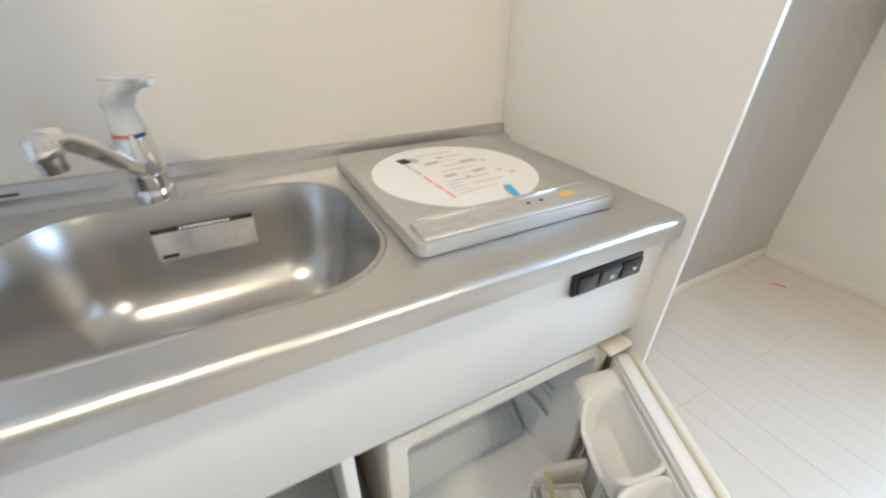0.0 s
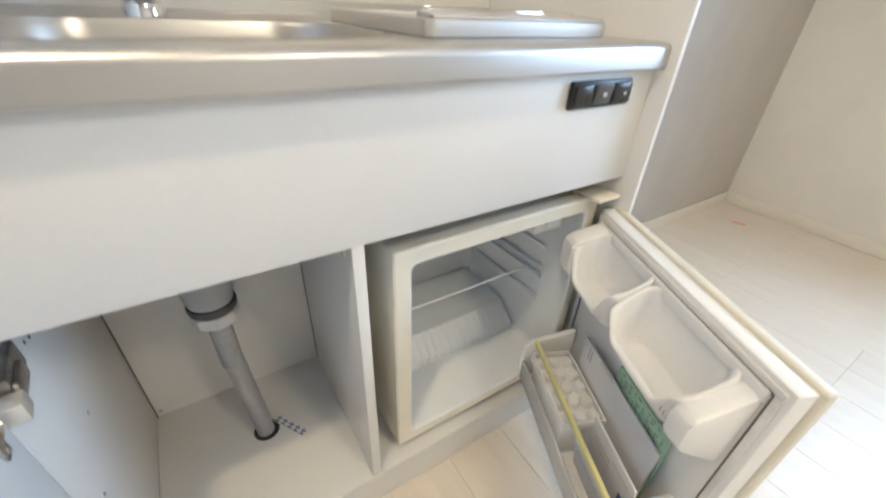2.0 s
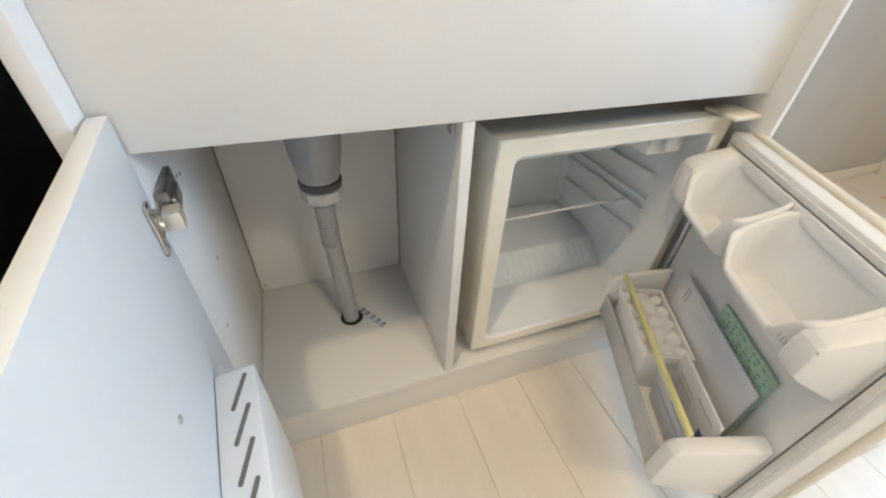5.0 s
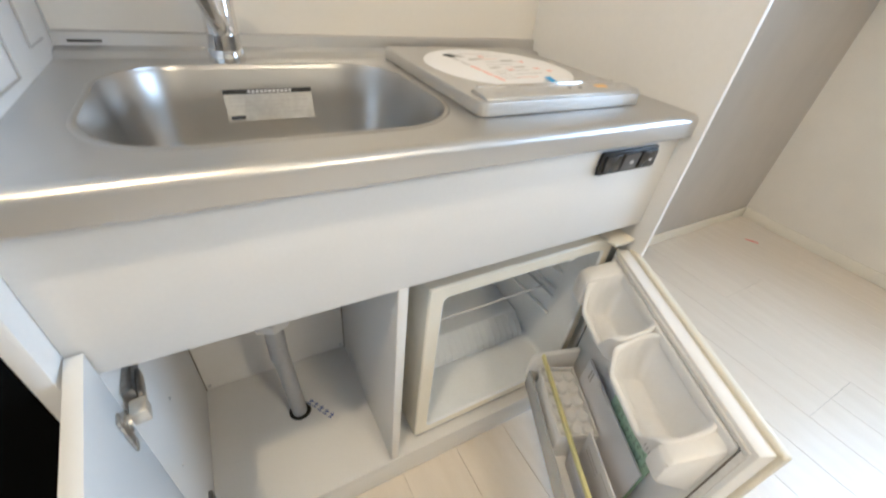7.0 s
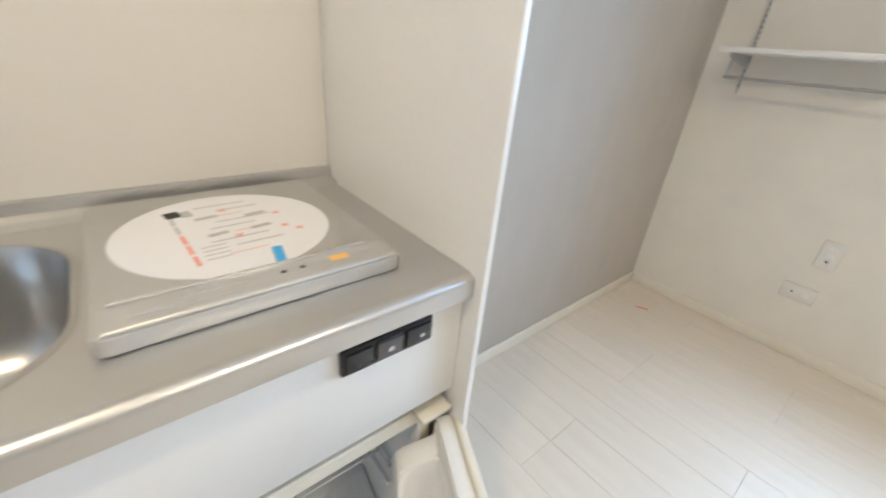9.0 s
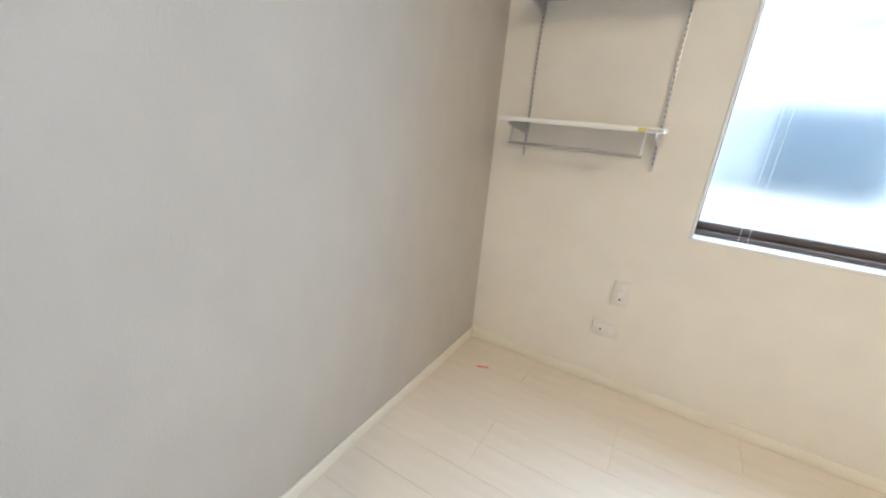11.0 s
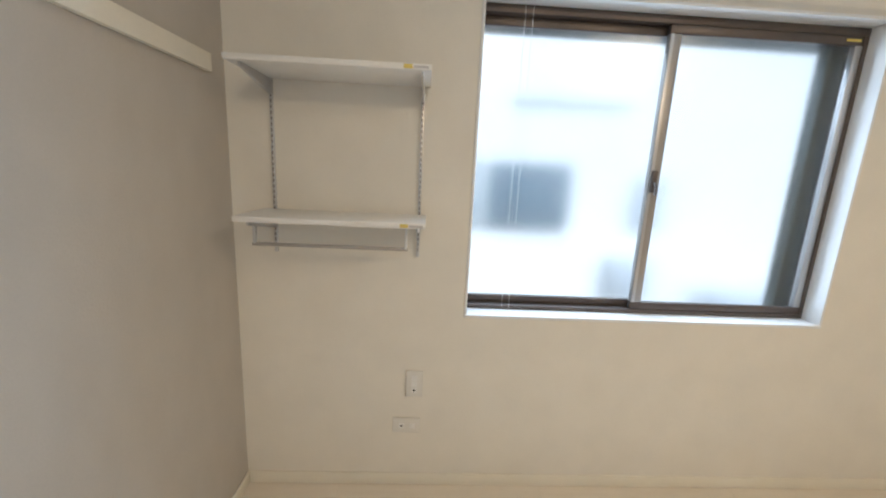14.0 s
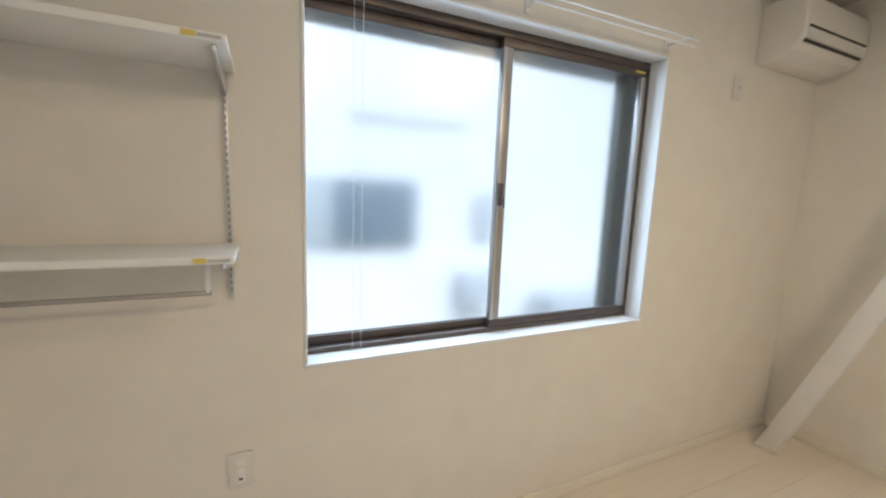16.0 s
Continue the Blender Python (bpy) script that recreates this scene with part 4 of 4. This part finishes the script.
# lower rack
wing(0.030, 0.046, (0.135, 0.285), (0.150, 0.252), 0.116)
wing(0.394, 0.424, (0.128, 0.285), (0.142, 0.252), 0.121)
fd("rack_floor", box(-0.394, -0.046, -0.0055, 0.112, 0.138, 0.145, 0.002), LINER)
fd("rack_front", box(-0.394, -0.046, 0.108, 0.115, 0.1455, 0.198, 0.002), LEVER, "low milky front of the bottle rack")
fd("retaining_bar", box(-0.396, -0.044, 0.086, 0.094, 0.2505, 0.264, 0.002), YELLOW_BAR, "pale yellow retaining bar")


# egg tray with cups
tray = thing("egg_tray", "clear white plastic egg tray in the door rack", "egg tray")
tb = box(-0.248, -0.070, 0.018, 0.106, 0.228, 0.2325, 0.001)
for a in ((-0.248, -0.070, 0.018, 0.021), (-0.248, -0.070, 0.103, 0.106), (-0.248, -0.245, 0.021, 0.103), (-0.073, -0.070, 0.021, 0.103)):
    box(*a, 0.2328, 0.249, 0.0008, bm=tb)
part("tray", join(None, tb, FD), LINER, tray)
for i in range(5):
    for j in range(3):
        cup = turned([(0.0140, 0.0), (0.0132, 0.008), (0.0100, 0.0120), (0.0, 0.0130)], (-0.229 + i * 0.0345, 0.034 + j * 0.0275, 0.2328), n=16)
        part("cup", join(None, cup, FD), LINER, tray)
part("tray_leg", join(None, box(-0.242, -0.076, 0.022, 0.100, 0.1454, 0.2278, 0.001), FD), LINER, tray)

# booklets standing in the rack
rng = random.Random(5)


def booklet(name, label, u0, u1, v, z1, lean, mat, marks):
    t = thing(name, label, "booklet")
    m = FD @ Matrix.Translation((-(u0 + u1) / 2, v, 0.1455)) @ pose(0, 0, 0, lean, 0, 0)
    w, h = u1 - u0, z1 - 0.1455
    cover = part("cover", join(None, box(-w / 2, w / 2, -0.002, 0.002, 0, h, 0.0006), m), mat, t)
    for mk, x0, x1, z0, z2 in marks:
        part("print_mark", join(None, box(-w / 2 + x0 * w, -w / 2 + x1 * w, 0.0021, 0.0025, z0 * h, z2 * h), m), mk, cover, smooth=False)


booklet("instruction_booklet", "white booklet with grey print in the door rack", 0.105, 0.362, 0.0095, 0.326, 0, PAPER, [(GREY_INK, 0.86, 0.875, 0.78, 0.95), (GREY_INK, 0.895, 0.91, 0.78, 0.95), (GREY_INK, 0.55, 0.75, 0.97, 0.98)])
booklet("green_leaflet", "green printed leaflet standing in the door rack", 0.211, 0.361, 0.000, 0.357, 0, GREEN, [(GREEN_INK, 0.06 + 0.09 * a + 0.02 * (b % 2), 0.06 + 0.09 * a + 0.035 + 0.03 * ((a * 7 + b * 3) % 3) / 2, 0.965 - 0.035 * b, 0.975 - 0.035 * b) for a in range(10) for b in range(8) if (a * 5 + b * 3) % 4])
booklet("instruction_booklet", "white booklet with blue print in the door rack", 0.252, 0.388, 0.036, 0.276, -5, PAPER, [(BLUE_INK, 0.08, 0.22, 0.40, 0.55), (GREY_INK, 0.1, 0.45, 0.82, 0.84), (GREY_INK, 0.5, 0.9, 0.6, 0.62), (GREY_INK, 0.5, 0.9, 0.7, 0.72)])
booklet("instruction_booklet", "thin white leaflet in the door rack", 0.262, 0.390, 0.066, 0.246, -10, PAPER, [(BLUE_INK, 0.1, 0.5, 0.90, 0.94), (GREY_INK, 0.1, 0.9, 0.6, 0.63)])

# ---- ceiling fittings ----
dl = thing("ceiling_downlight", "white recessed ceiling downlight with warm bulb", "ceiling light", (-0.36, -0.06, 2.5))
under(dl, part("ring", turned([(0.040, -0.002), (0.060, -0.006), (0.062, -0.0005)], (-0.36, -0.06, 2.5)), EDGE), part("bulb", turned([(0.0, -0.004), (0.036, -0.004), (0.036, -0.0008)], (-0.36, -0.06, 2.5)), emitter("warm_bulb", (1.0, 0.75, 0.48), 6)))
cl = thing("ceiling_light", "round white ceiling light", "ceiling light", (0.80, -1.40, 2.5))
under(cl, part("diffuser", turned([(0.0, -0.06), (0.15, -0.055), (0.21, -0.03), (0.22, -0.0006)], (0.80, -1.40, 2.5)), emitter("lit_diffuser", (1.0, 0.80, 0.55), 3)))

# ---- floor planks ----
PW, PL, GAP = 0.152, 0.909, 0.0008
plank_mesh = {}


def plank(x0, x1, y0, y1):
    key = (round(x1 - x0, 4), round(y1 - y0, 4))
    if key not in plank_mesh:
        bm = bmesh.new()
        w, l, c = x1 - x0, y1 - y0, 0.0007
        lo = [bm.verts.new(p) for p in ((0, 0, -0.003), (w, 0, -0.003), (w, l, -0.003), (0, l, -0.003))]
        mi = [bm.verts.new(p) for p in ((0, 0, -c), (w, 0, -c), (w, l, -c), (0, l, -c))]
        hi = [bm.verts.new(p) for p in ((c, c, 0), (w - c, c, 0), (w - c, l - c, 0), (c, l - c, 0))]
        for a, b in ((lo, mi), (mi, hi)):
            for i in range(4):
                bm.faces.new((a[i], a[(i + 1) % 4], b[(i + 1) % 4], b[i]))
        bm.faces.new(hi)
        me = bpy.data.meshes.new("plank")
        bm.to_mesh(me)
        bm.free()
        me.materials.append(PLANK)
        plank_mesh[key] = me
    ob = new("plank", plank_mesh[key])
    ob.parent = floor
    ob.location = (x0, y0, 0)


col = -7
x = -0.195 - 8 * PW
while x < XW:
    y = 0.068 + (0.0 if (col // 2) % 2 == 0 else PL / 2) - 5 * PL
    top = YG if x > -0.2 else -0.462
    while y < top:
        a, b = max(y + GAP / 2, YE), min(y + PL - GAP / 2, top)
        c, d = max(x + GAP / 2, XB), min(x + PW - GAP / 2, XW)
        if b - a > 0.01 and d - c > 0.01:
            plank(c, d, a, b)
        y += PL
    x += PW
    col += 1
